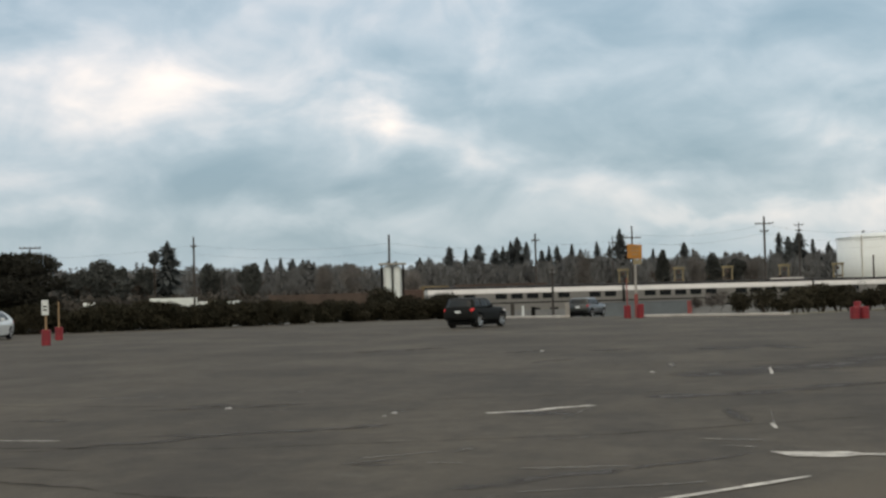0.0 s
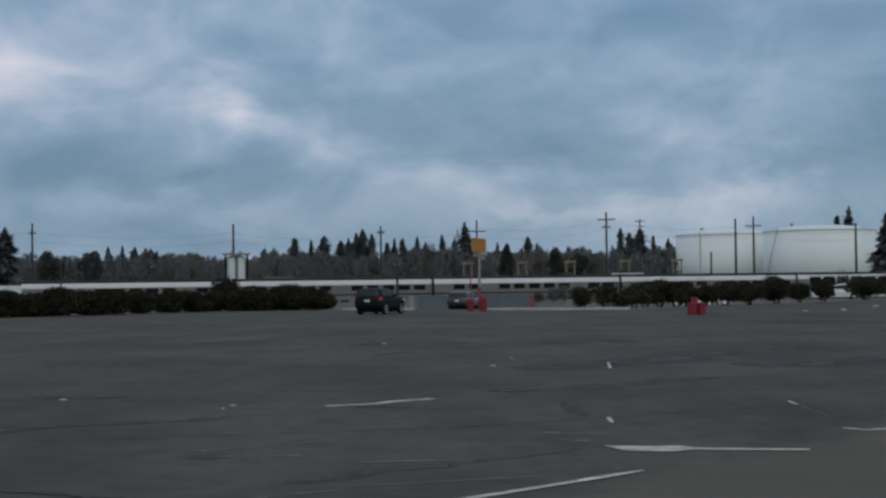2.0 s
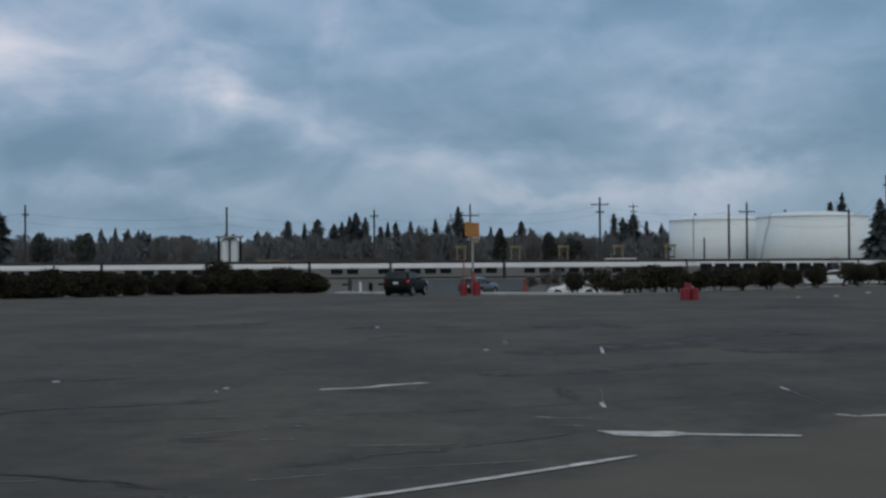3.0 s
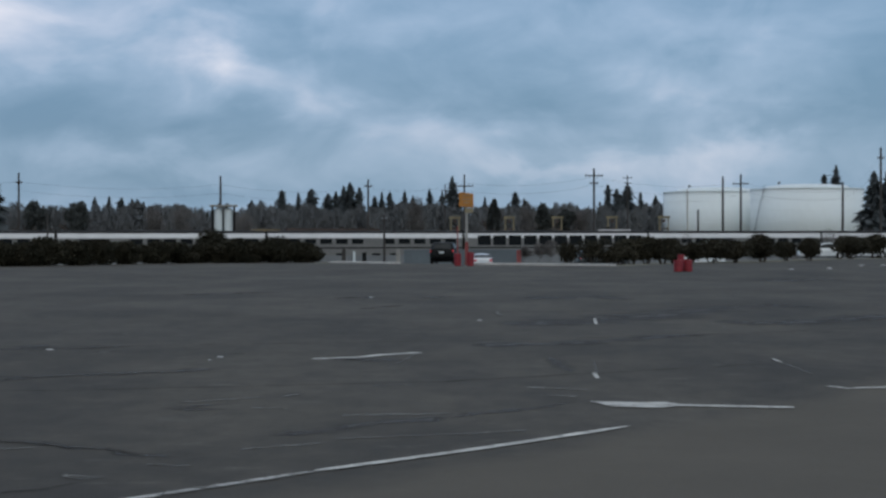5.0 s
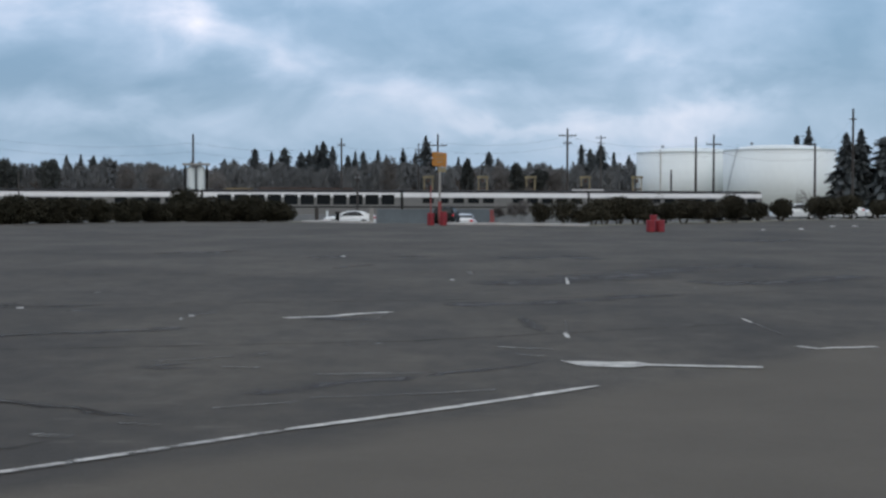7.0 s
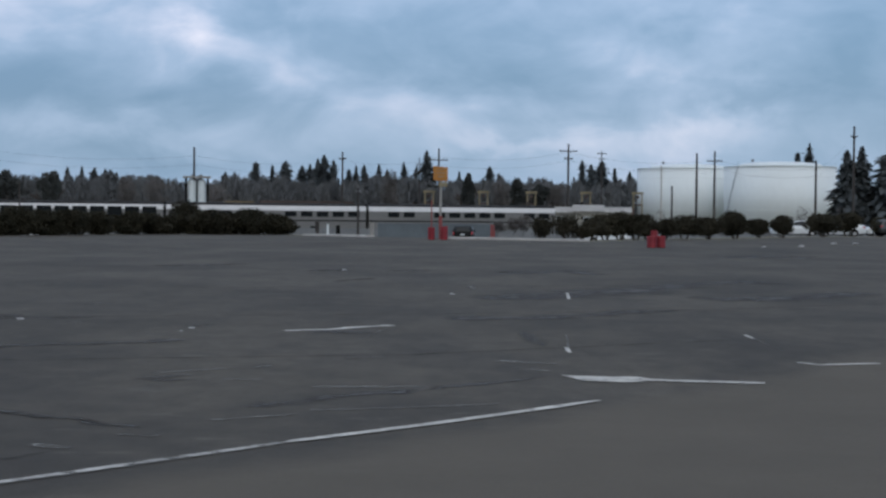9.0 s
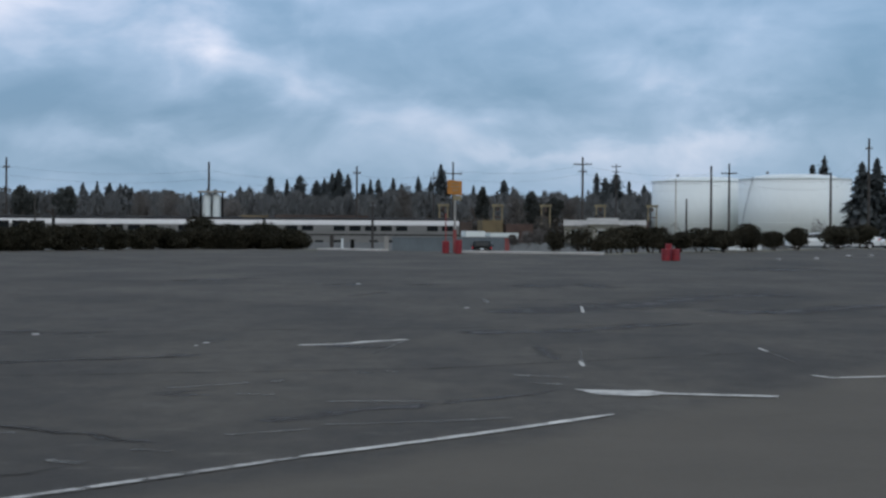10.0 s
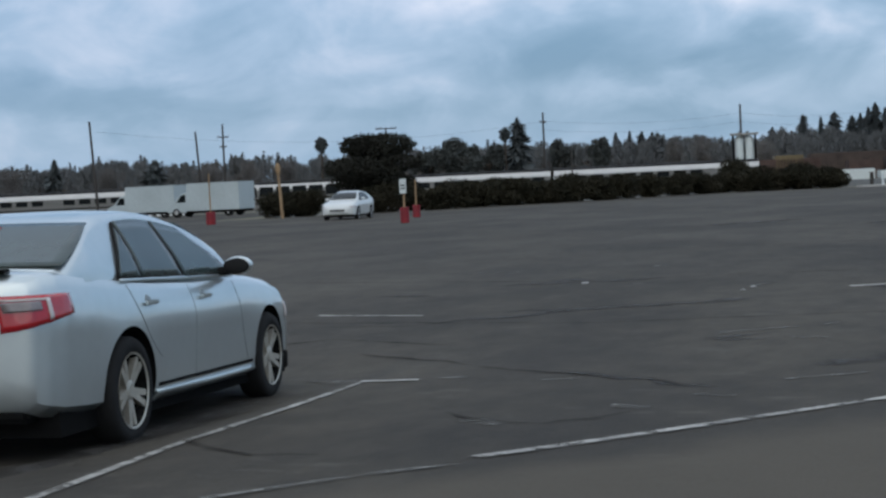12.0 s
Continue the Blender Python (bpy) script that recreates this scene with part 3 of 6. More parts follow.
for i, c in enumerate([[(-7.18, 16.6), (-6.17, 16.57), (-5.73, 17.18), (-5.25, 17.4), (-4.87, 18.13), (-3.54, 18.84), (-2.47, 19.04)], [(-5.65, 13.8), (-5.15, 13.53), (-4.63, 13.24), (-4.03, 12.6), (-3.63, 12.44), (-3.21, 12.16), (-2.75, 11.89), (-2.43, 11.63), (-1.96, 11.04)], [(-3.67, 10.03), (-3.22, 9.45), (-2.87, 9.18), (-2.65, 9.17), (-2.41, 9.41), (-2.2, 9.85)]]):
    crack(c, i + 20)
for i, (c, w) in enumerate([([(-8.31, 21.14), (-7.38, 20.95)], 0.45), ([(-6.96, 22.8), (-5.73, 23.0), (-4.65, 23.7)], 0.5), ([(-2.64, 14.85), (-2.02, 15.19)], 0.35)]):
    smear(c, w, i + 90)
for (px, py), (qx, qy), w in [((-3.2, 9.28), (-3.02, 9.27), 0.16), ((-2.41, 10.09), (-2.14, 9.94), 0.12), ((-2.01, 10.77), (-1.76, 10.71), 0.08), ((-3.34, 11.74), (-3.08, 11.84), 0.14), ((-1.49, 11.72), (-0.91, 12.13), 0.1), ((-1.79, 14.83), (-1.43, 14.78), 0.12)]:
    strip("painted_line", [(px, py), (qx, qy)], w, M_FADED, FADE, 0.0085)
for i, (x, y, r) in enumerate([(0.73, 31.2, 0.10), (20.96, 85.8, 0.30), (25.1, 94.8, 0.35), (5.13, 28.8, 0.06), (-5.7, 22.96, 0.10), (-3.02, 21.44, 0.09), (-3.08, 20.93, 0.07), (-2.0, 44.1, 0.14), (27.0, 97.0, 0.3), (18.5, 84.0, 0.22)]):
    rng = random.Random(i)
    bm = bmesh.new()
    r *= 0.5
    bmesh.ops.create_icosphere(bm, subdivisions=2, radius=r)
    for v in bm.verts:
        v.co = Vector((v.co.x * 1.3, v.co.y, v.co.z * 0.45)) * rng.uniform(0.7, 1.15)
        v.co.z += r * 0.35
    scrap = part("litter", bm, M_LITTER)
    scrap.matrix_basis = pose(x, y, ground_z(x, y) - 0.02, 0, 0, rng.uniform(0, 360))
    tagged(scrap, "small crumpled scrap of white litter on asphalt", "litter", "scraps of litter")

# kerb in the lot's exit, pale against the street
for a, b in (((-8.0, 114.6), (-3.2, 108.4)), ((2.0, 103.2), (10.5, 97.4))):
    bm = bmesh.new()
    d = (Vector(b) - Vector(a)).normalized()
    n = Vector((-d.y, d.x)) * 0.35
    vs = []
    for p in (a, b):
        for s, zz in ((-1, -0.2), (-1, 0.12), (1, 0.14), (1, -0.3)):
            vs.append(bm.verts.new((p[0] + n.x * s, p[1] + n.y * s, ground_z(*p) + zz)))
    for k in range(4):
        bm.faces.new((vs[k], vs[(k + 1) % 4], vs[4 + (k + 1) % 4], vs[4 + k]))
    bm.faces.new(vs[:4]), bm.faces.new(vs[4:])
    tagged(part("kerb", bm, M_PALEKERB), "pale concrete kerb at the edge of the parking lot", "kerb", kind="structure")

# ---- railway ----


def s_of(az, p):
    return p * math.tan(radians(az - 15))


def along(name, p0, p1, s0, s1, z0, z1, material, label, category):
    """A long straight bar beside the railway."""
    verts = [by_track(s, p, z) for s in (s0, s1) for p, z in ((p0, z0), (p1, z0), (p1, z1), (p0, z1))]
    faces = [(0, 1, 5, 4), (1, 2, 6, 5), (2, 3, 7, 6), (3, 0, 4, 7), (0, 3, 2, 1), (4, 5, 6, 7)]
    return tagged(obj(name, verts, faces, material), label, category, kind="structure")


along("ballast_bed", 199, 206, -260, 260, -2.5, RAIL_Z - 0.15, M_BALLAST, "grey gravel ballast bed of the railway", "railway")
for p in (201.7, 203.2):
    along("rail", p, p + 0.07, -260, 260, RAIL_Z - 0.15, RAIL_Z, M_BROWN, "rusty steel rail on ballast", "rail")
wall = along("trackside_wall", 186, 186.3, -130, 12, -2.4, -0.15, M_CONCRETE, "low grey concrete wall beside the railway", "wall")


screen_a, screen_b = s_of(1.40, 178), s_of(-2.9, 178)
along("street_wall", 178, 178.25, screen_b, screen_a, -2.4, 0.52, M_BLUEWALL, "low blue-grey rendered wall across the street", "wall")
along("wall_coping", 177.94, 178.31, screen_b, screen_a, 0.52, 0.60, M_CONCRETE, "grey concrete coping on the wall", "wall")


def make_coach(index, s_front):
    """A bilevel passenger coach, 25.9 m long; local x runs forward (to the left), y away from the lot."""
    ob = thing("rail_coach", Matrix(), "bilevel stainless steel passenger coach with dark windows", "train car", "coaches of the train")
    half, length = 1.54, 25.75
    prof = [(-half, 0.95), (-half, 3.95), (-half + 0.05, 4.25), (-half + 0.16, 4.58), (-half + 0.40, 4.78), (0, 4.92)]

    def loft(lo, hi, x0, x1, out=0.0):
        pts = prof[lo:hi + 1]
        ring = [(y - out if y < 0 else y, z) for y, z in pts]
        verts = [(x, y, z) for x in (x0, x1) for y, z in ring] + [(x, -y, z) for x in (x0, x1) for y, z in ring]
        n = len(ring)
        faces = []
        for o in (0, 2 * n):
            faces += [(o + i, o + i + 1, o + n + i + 1, o + n + i) for i in range(n - 1)]
        return verts, faces, n

    v, f, n = loft(0, 1, -length, 0)
    f += [(0, 1, 2 * n + 1, 2 * n), (n, n + 1, 3 * n + 1, 3 * n), (0, n, 3 * n, 2 * n)]
    obj("side_shell", v, f, M_STEEL, ob)
    v, f, n = loft(1, 3, -length, 0)
    f += [tuple(range(n)) + tuple(range(3 * n - 1, 2 * n - 1, -1)), tuple(range(n, 2 * n)) + tuple(range(4 * n - 1, 3 * n - 1, -1))]
    obj("upper_side", v, f, M_ROOFBAND, ob, "upper side above the windows, sky reflection painted in as pale", smooth=False)
    v, f, n = loft(3, 5, -length - 0.02, 0.02, 0.03)
    f += [tuple(range(n)) + tuple(range(3 * n - 1, 2 * n - 1, -1)), tuple(range(n, 2 * n)) + tuple(range(4 * n - 1, 3 * n - 1, -1))]
    obj("roof", v, f, M_ROOF, ob, "sooty dark roof")
    lounge = index == 4
    if lounge:
        wins = [(-1.75 - k * 2.14, 1.76, 3.0, 4.30) for k in range(11)]
    else:
        wins = [(-2.6 - k * 2.08, 1.5, 3.20, 3.88) for k in range(11) if k not in ((5,) if index % 2 else (2, 8))]
        wins += [(-4.0 - k * 2.4, 1.1, 1.45, 1.98) for k in range(8) if (k + index) % 3]
    for x, w, z0, z1 in wins:
        b = boxed(x - w, x, half - 0.05, half + 0.025, z0, z1)
        if lounge:
            for vert in b.verts:
                if vert.co.z > 3.7:
                    vert.co.y -= 0.025
        part("window", b, M_WINDOW, ob)
    bm = boxed(-length, 0, half, half + 0.012, 2.60, 2.76)
    part("belt_stripe", bm, M_DARK, ob, "thin dark stripe between the two decks")
    for x in (-3.6, -length + 3.6):
        bm = boxed(x - 1.6, x + 1.6, -1.2, 1.2, 0.25, 0.95)
        bogie = part("bogie", bm, M_DARK, ob)
        for dx in (-1.2, 1.2):
            for y in (-0.75, 0.75):
                part("wheel", lathe([(0.46, y - 0.07), (0.46, y + 0.07)], 16, axis="Y", at=(x + dx, 0, 0.46)), M_BROWN, bogie)
    part("gangway", boxed(-length - 0.30, -length, -0.75, 0.75, 1.4, 4.35), M_BLACK, ob, "black rubber gangway")
    return ob, s_front


COACHES = [make_coach(i, -29.5 - i * 26.15) for i in range(7)]

# ---- vehicles ----


def wheel(parent, x, y, r, width, rim_mat, spokes=10):
    """A road wheel whose outer face looks along the sign of y."""
    s = 1 if y > 0 else -1
    a = y - s * width / 2
    o = y + s * width / 2
    prof = [(r * 0.66, a), (r * 0.93, a), (r, a + s * 0.03), (r, o - s * 0.035), (r * 0.95, o - s * 0.008), (r * 0.72, o), (r * 0.69, o - s * 0.02)]
    w = part("wheel", lathe(prof, 36, axis="Y", at=(x, 0, r), caps=(True, False)), M_BLACK, parent, "black rubber tyre on an alloy rim", True)
    part("rim", lathe([(r * 0.70, o - s * 0.012), (r * 0.66, o - s * 0.006), (r * 0.63, o - s * 0.035), (r * 0.60, o - s * 0.10), (0.05, o - s * 0.11)], 36, axis="Y", at=(x, 0, r), caps=(False, True)), M_DARK, w)
    bm = bmesh.new()
    lathe([(r * 0.70, o - s * 0.03), (r * 0.70, o + s * 0.002), (r * 0.665, o - s * 0.004), (r * 0.655, o - s * 0.04)], 36, bm, "Y", (x, 0, r), (False, False))
    lathe([(r * 0.19, o - s * 0.09), (r * 0.19, o - s * 0.025), (r * 0.12, o - s * 0.015)], 18, bm, "Y", (x, 0, r))
    for k in range(spokes):
        pair = 2 * math.pi / spokes
        ang = k * pair + (0.15 if k % 2 else -0.15)
        c, n = math.cos(ang), math.sin(ang)
        w0, w1 = r * 0.066, r * 0.056
        vs = []
        for rad, wd, dep in ((r * 0.14, w0, 0.028), (r * 0.66, w1, 0.012)):
            for q in (-1, 1):
                for dd in (dep, dep + 0.04):
                    vs.append(bm.verts.new((x + c * rad - n * wd * q, o - s * dd, r + n * rad + c * wd * q)))
        for f in ((0, 1, 3, 2), (4, 6, 7, 5), (0, 2, 6, 4), (1, 5, 7, 3), (0, 4, 5, 1), (2, 3, 7, 6)):
            bm.faces.new([vs[i] for i in f])
    part("spokes", bm, rim_mat, w, "cast alloy spokes")


def lerp_table(table, x):
    if x <= table[0][0]:
        return table[0][1:]
    for a, b in zip(table, table[1:]):
        if x <= b[0]:
            t = (x - a[0]) / (b[0] - a[0])
            t = t * t * (3 - 2 * t) * 0.35 + t * 0.65
            return [p + (q - p) * t for p, q in zip(a[1:], b[1:])]
    return table[-1][1:]


def cut_arches(shell, axles, half, r):
    """Cuts the wheel arches through a car's shell and lines them with the dark of the wheel wells."""
    shell.data.materials.append(M_DARK)
    cut = bmesh.new()
    for x in axles:
        for s in (-1, 1):
            bmesh.ops.create_cone(cut, cap_ends=True, segments=40, radius1=r + 0.045, radius2=r + 0.045, depth=0.5, matrix=Matrix.Translation((x, s * (half - 0.10), r + 0.015)) @ Euler((math.pi / 2, 0, 0)).to_matrix().to_4x4())
    me = bpy.data.meshes.new("arch_cutter")
    cut.to_mesh(me)
    cut.free()
    me.materials.append(M_DARK)
    cutter = bpy.data.objects.new("arch_cutter", me)
    scene.collection.objects.link(cutter)
    mod = shell.modifiers.new("arches", "BOOLEAN")
    mod.operation, mod.object, mod.solver = "DIFFERENCE", cutter, "EXACT"
    bpy.context.view_layer.update()
    done = bpy.data.meshes.new_from_object(shell.evaluated_get(bpy.context.evaluated_depsgraph_get()))
    shell.modifiers.clear()
    done.set_sharp_from_angle(angle=radians(38))
    shell.data = done
    bpy.data.objects.remove(cutter)


def make_car(name, label, paint, body, cabin, side_glass, wheelbase, r, half, rims, lit=False, spokes=10):
    """A car in its own space: x forward from the rear axle, y to its left, z up.
    body rows: x, half width, bottom, top; cabin: rear/front x at the belt and at the roof, belt z, roof z, half widths."""
    ob = thing(name, Matrix(), label, "car")
    xb0, xf0, xb1, xf1, z_belt, z_roof, w0, w1 = cabin
    glass = M_DEEPGLASS

    def section(x):
        w, lo, hi = lerp_table(body, x)
        h = hi - lo
        return [(w * 0.90, lo), (w * 0.985, lo + 0.10 * h), (w * 1.0, lo + 0.38 * h), (w * 0.995, lo + 0.62 * h), (w * 0.975, lo + 0.80 * h), (w * 0.94, lo + 0.92 * h), (w * 0.86, hi - 0.012), (w * 0.6, hi + 0.012), (0, hi + 0.03)]

    x_lo, x_hi = body[0][0], body[-1][0]
    n = 72
    xs = [x_lo + (x_hi - x_lo) * i / n for i in range(n + 1)]
    bm = bmesh.new()
    rings = []
    for x in xs:
        sec = section(x)
        full = sec + [(-y, z) for y, z in sec[-2::-1]]
        rings.append([bm.verts.new((x, y, z)) for y, z in full])
    m = len(rings[0])
    for a, b in zip(rings, rings[1:]):
        for i in range(m - 1):
            bm.faces.new((a[i], a[i + 1], b[i + 1], b[i]))
        bm.faces.new((a[m - 1], a[0], b[0], b[m - 1]))
    bm.faces.new(rings[0]), bm.faces.new(rings[-1])
    shell = part("body", bm, paint, ob, smooth=True)
    cut_arches(shell, (0, wheelbase), half, r)

    # cabin: rings from the belt up to the roof
    def ring(t):
        low, t = min(t, 0.0), max(t, 0.0)
        e = t ** 0.92
        z = z_belt - 0.03 + (z_roof - z_belt) * (t + low)
        w = w0 + (w1 - w0) * t ** 1.25 - low * 0.06
        return xb0 + (xb1 - xb0) * e, xf0 + (xf1 - xf0) * e, w, z

    def plan(t, q=12):
        a, b, w, z = ring(t)
        pts = []
        for i in range(q + 1):
            y = w - 2 * w * i / q
            pts.append((a + 0.10 * abs(y / w) ** 3, y, z))
        for i in range(1, q):
            pts.append((a + 0.10 + (b - a - 0.24) * i / q, -w * (1 + 0.02 * math.sin(math.pi * i / q)), z))
        for i in range(q + 1):
            y = -w + 2 * w * i / q
            pts.append((b - 0.14 * abs(y / w) ** 3, y, z))
        for i in range(1, q):
            pts.append((b - 0.14 - (b - a - 0.24) * i / q, w * (1 + 0.02 * math.sin(math.pi * i / q)), z))
        return pts

    bm = bmesh.new()
    levels = [-0.3, 0, 0.25, 0.5, 0.75, 0.92]
    rows = [[bm.verts.new(p) for p in plan(t)] for t in levels]
    for sc, dz in ((0.93, 0.055), (0.72, 0.085), (0.35, 0.10)):
        base = plan(0.92)
        cx = sum(p[0] for p in base) / len(base)
        rows.append([bm.verts.new((cx + (p[0] - cx) * sc, p[1] * sc, p[2] + dz * (z_roof - z_belt) / 0.45)) for p in base])
    for a, b in zip(rows, rows[1:]):
        for i in range(len(a)):
            j = (i + 1) % len(a)
            bm.faces.new((a[i], a[j], b[j], b[i]))
    bm.faces.new(rows[-1])
    part("roof", bm, paint, ob, smooth=True)

    def side_point(x, t, s, out):
        a, b, w, z = ring(t)
        u = min(1.0, max(0.0, (x - a - 0.10) / (b - a - 0.24)))
        return Vector((x, s * (w * (1 + 0.02 * math.sin(math.pi * u)) + out), z + out * 0.3))

    def patch(name, corners, fn, material, parent, label="", k=8):
        (a0, b0), (a1, b1), (a2, b2), (a3, b3) = corners
        vs, fs = [], []
        for i in range(k + 1):
            for j in range(k + 1):
                u, v = i / k, j / k
                lo = (a0 + (a1 - a0) * u, b0 + (b1 - b0) * u)
                hi = (a3 + (a2 - a3) * u, b3 + (b2 - b3) * u)
                vs.append(fn(lo[0] + (hi[0] - lo[0]) * v, lo[1] + (hi[1] - lo[1]) * v))
        for i in range(k):
            for j in range(k):
                fs.append((i * (k + 1) + j, (i + 1) * (k + 1) + j, (i + 1) * (k + 1) + j + 1, i * (k + 1) + j + 1))
        o = obj(name, vs, fs, material, parent, label, smooth=True)
        sol = o.modifiers.new("thickness", "SOLIDIFY")
        sol.thickness, sol.offset = 0.006, 0.0
        return o

    for s in (-1, 1):
        for c in side_glass:
            patch("side_window", c, lambda x, t, s=s: side_point(x, t, s, 0.010), glass, ob, "tinted side glass")

    def end_point(y, t, front, out):
        a, b, w, z = ring(t)
        y = y * w
        x = (b - 0.14 * abs(y / w) ** 3 + out) if front else (a + 0.10 * abs(y / w) ** 3 - out)
        return Vector((x, y, z + out * 0.4))

    patch("rear_window", [(-0.88, 0.12), (0.88, 0.12), (0.86, 0.88), (-0.86, 0.88)], lambda y, t: end_point(y, t, False, 0.012), glass, ob, "sloping tinted rear window")
    patch("windscreen", [(-0.9, 0.1), (0.9, 0.1), (0.88, 0.9), (-0.88, 0.9)], lambda y, t: end_point(y, t, True, 0.012), glass, ob, "raked windscreen")

    def on_body(x, v, s, out):
        sec = section(x)
        i = min(len(sec) - 2, int(v))
        f = v - i
        y, z = sec[i][0] + (sec[i + 1][0] - sec[i][0]) * f, sec[i][1] + (sec[i + 1][1] - sec[i][1]) * f
        dx = (section(min(x_hi, x + 0.03))[3][0] - section(max(x_lo, x - 0.03))[3][0]) / 0.06
        nrm = Vector((-dx, 1, 0.15)).normalized()
        return Vector((x + nrm.x * out, s * (y + nrm.y * out), z + nrm.z * out))

    for s in (-1, 1):
        lamp = patch("tail_lamp", [(x_lo + 0.006, 3.0), (x_lo + 0.20, 3.75), (x_lo + 0.31, 4.75), (x_lo + 0.006, 4.75)], lambda x, v, s=s: on_body(x, v, s, 0.014), M_BRAKE if lit else M_TAIL, ob, "wrap-around red tail lamp")
        patch("head_lamp", [(x_hi - 0.42, 3.3), (x_hi - 0.02, 2.9), (x_hi - 0.02, 3.9), (x_hi - 0.50, 4.4)], lambda x, v, s=s: on_body(x, v, s, 0.012), M_LENS, ob, "clear head lamp")
        a, b, w, z = ring(0.05)
        bm = bmesh.new()
        bmesh.ops.create_uvsphere(bm, u_segments=16, v_segments=10, radius=1.0, matrix=Matrix.Translation((b - 0.42, s * (w + 0.085), z + 0.07)) @ Matrix.Diagonal((0.08, 0.105, 0.07, 1)))
        mir = part("door_mirror", bm, paint, ob, "rounded door mirror", True)
        part("mirror_foot", boxed(b - 0.47, b - 0.33, min(s * (w - 0.06), s * (w + 0.05)), max(s * (w - 0.06), s * (w + 0.05)), z - 0.01, z + 0.06, bevel=0.015), M_BLACK, mir)
        bm = bmesh.new()
        bmesh.ops.create_uvsphere(bm, u_segments=16, v_segments=8, radius=1.0, matrix=Matrix.Translation((b - 0.475, s * (w + 0.088), z + 0.07)) @ Matrix.Diagonal((0.045, 0.092, 0.060, 1)))
        part("mirror_glass", bm, M_BLACK, mir, "dark mirror back plate", True)
        for x in (0, wheelbase):
            wheel(ob, x, s * (half - 0.10), r, 0.215, rims, spokes)
    wr = section(x_lo)[2][0]
    zl, zh = body[0][2], body[0][3]
    part("number_plate", boxed(x_lo - 0.012, x_lo, -0.17, 0.17, zl + 0.52 * (zh - zl), zl + 0.74 * (zh - zl)), M_WHITE, ob, "plain pale number plate")
    part("rear_valance", boxed(x_lo - 0.005, x_lo + 0.25, -wr * 0.8, wr * 0.8, zl - 0.05, zl + 0.12 * (zh - zl), bevel=0.02), M_DARK, ob, "dark lower bumper panel")
    part("grille", boxed(x_hi - 0.04, x_hi + 0.006, -0.42, 0.42, body[-1][2] + 0.30 * (body[-1][3] - body[-1][2]), body[-1][2] + 0.62 * (body[-1][3] - body[-1][2])), M_DARK, ob, "dark front grille")
    part("underbody", boxed(x_lo + 0.2, x_hi - 0.25, -half * 0.80, half * 0.80, r * 0.36, zl + 0.1), M_DARK, ob, "dark underbody")
    return ob


# rows: x forward of the rear axle, half width, underside, shoulder
SEDAN_BODY = [(-1.07, 0.58, 0.42, 0.95), (-1.055, 0.69, 0.36, 1.00), (-1.02, 0.765, 0.32, 1.045), (-0.94, 0.825, 0.29, 1.075), (-0.80, 0.862, 0.265, 1.085), (-0.50, 0.888, 0.25, 1.065), (0.0, 0.908, 0.24, 1.025), (0.6, 0.912, 0.225, 0.99),
              (1.4, 0.910, 0.215, 0.97), (2.1, 0.905, 0.215, 0.975), (2.5, 0.900, 0.22, 0.965), (2.9, 0.897, 0.225, 0.928), (3.25, 0.878, 0.225, 0.868), (3.5, 0.812, 0.24, 0.790), (3.65, 0.66, 0.28, 0.675), (3.735, 0.42, 0.36, 0.58)]
SEDAN_ROOF = [(-0.70, 1.085), (-0.52, 1.165), (-0.30, 1.262), (-0.06, 1.355), (0.16, 1.412), (0.45, 1.448), (0.80, 1.462), (1.15, 1.448), (1.45, 1.412), (1.68, 1.362), (1.95, 1.258), (2.25, 1.110), (2.48, 0.985)]
SEDAN_BASE = 2.776


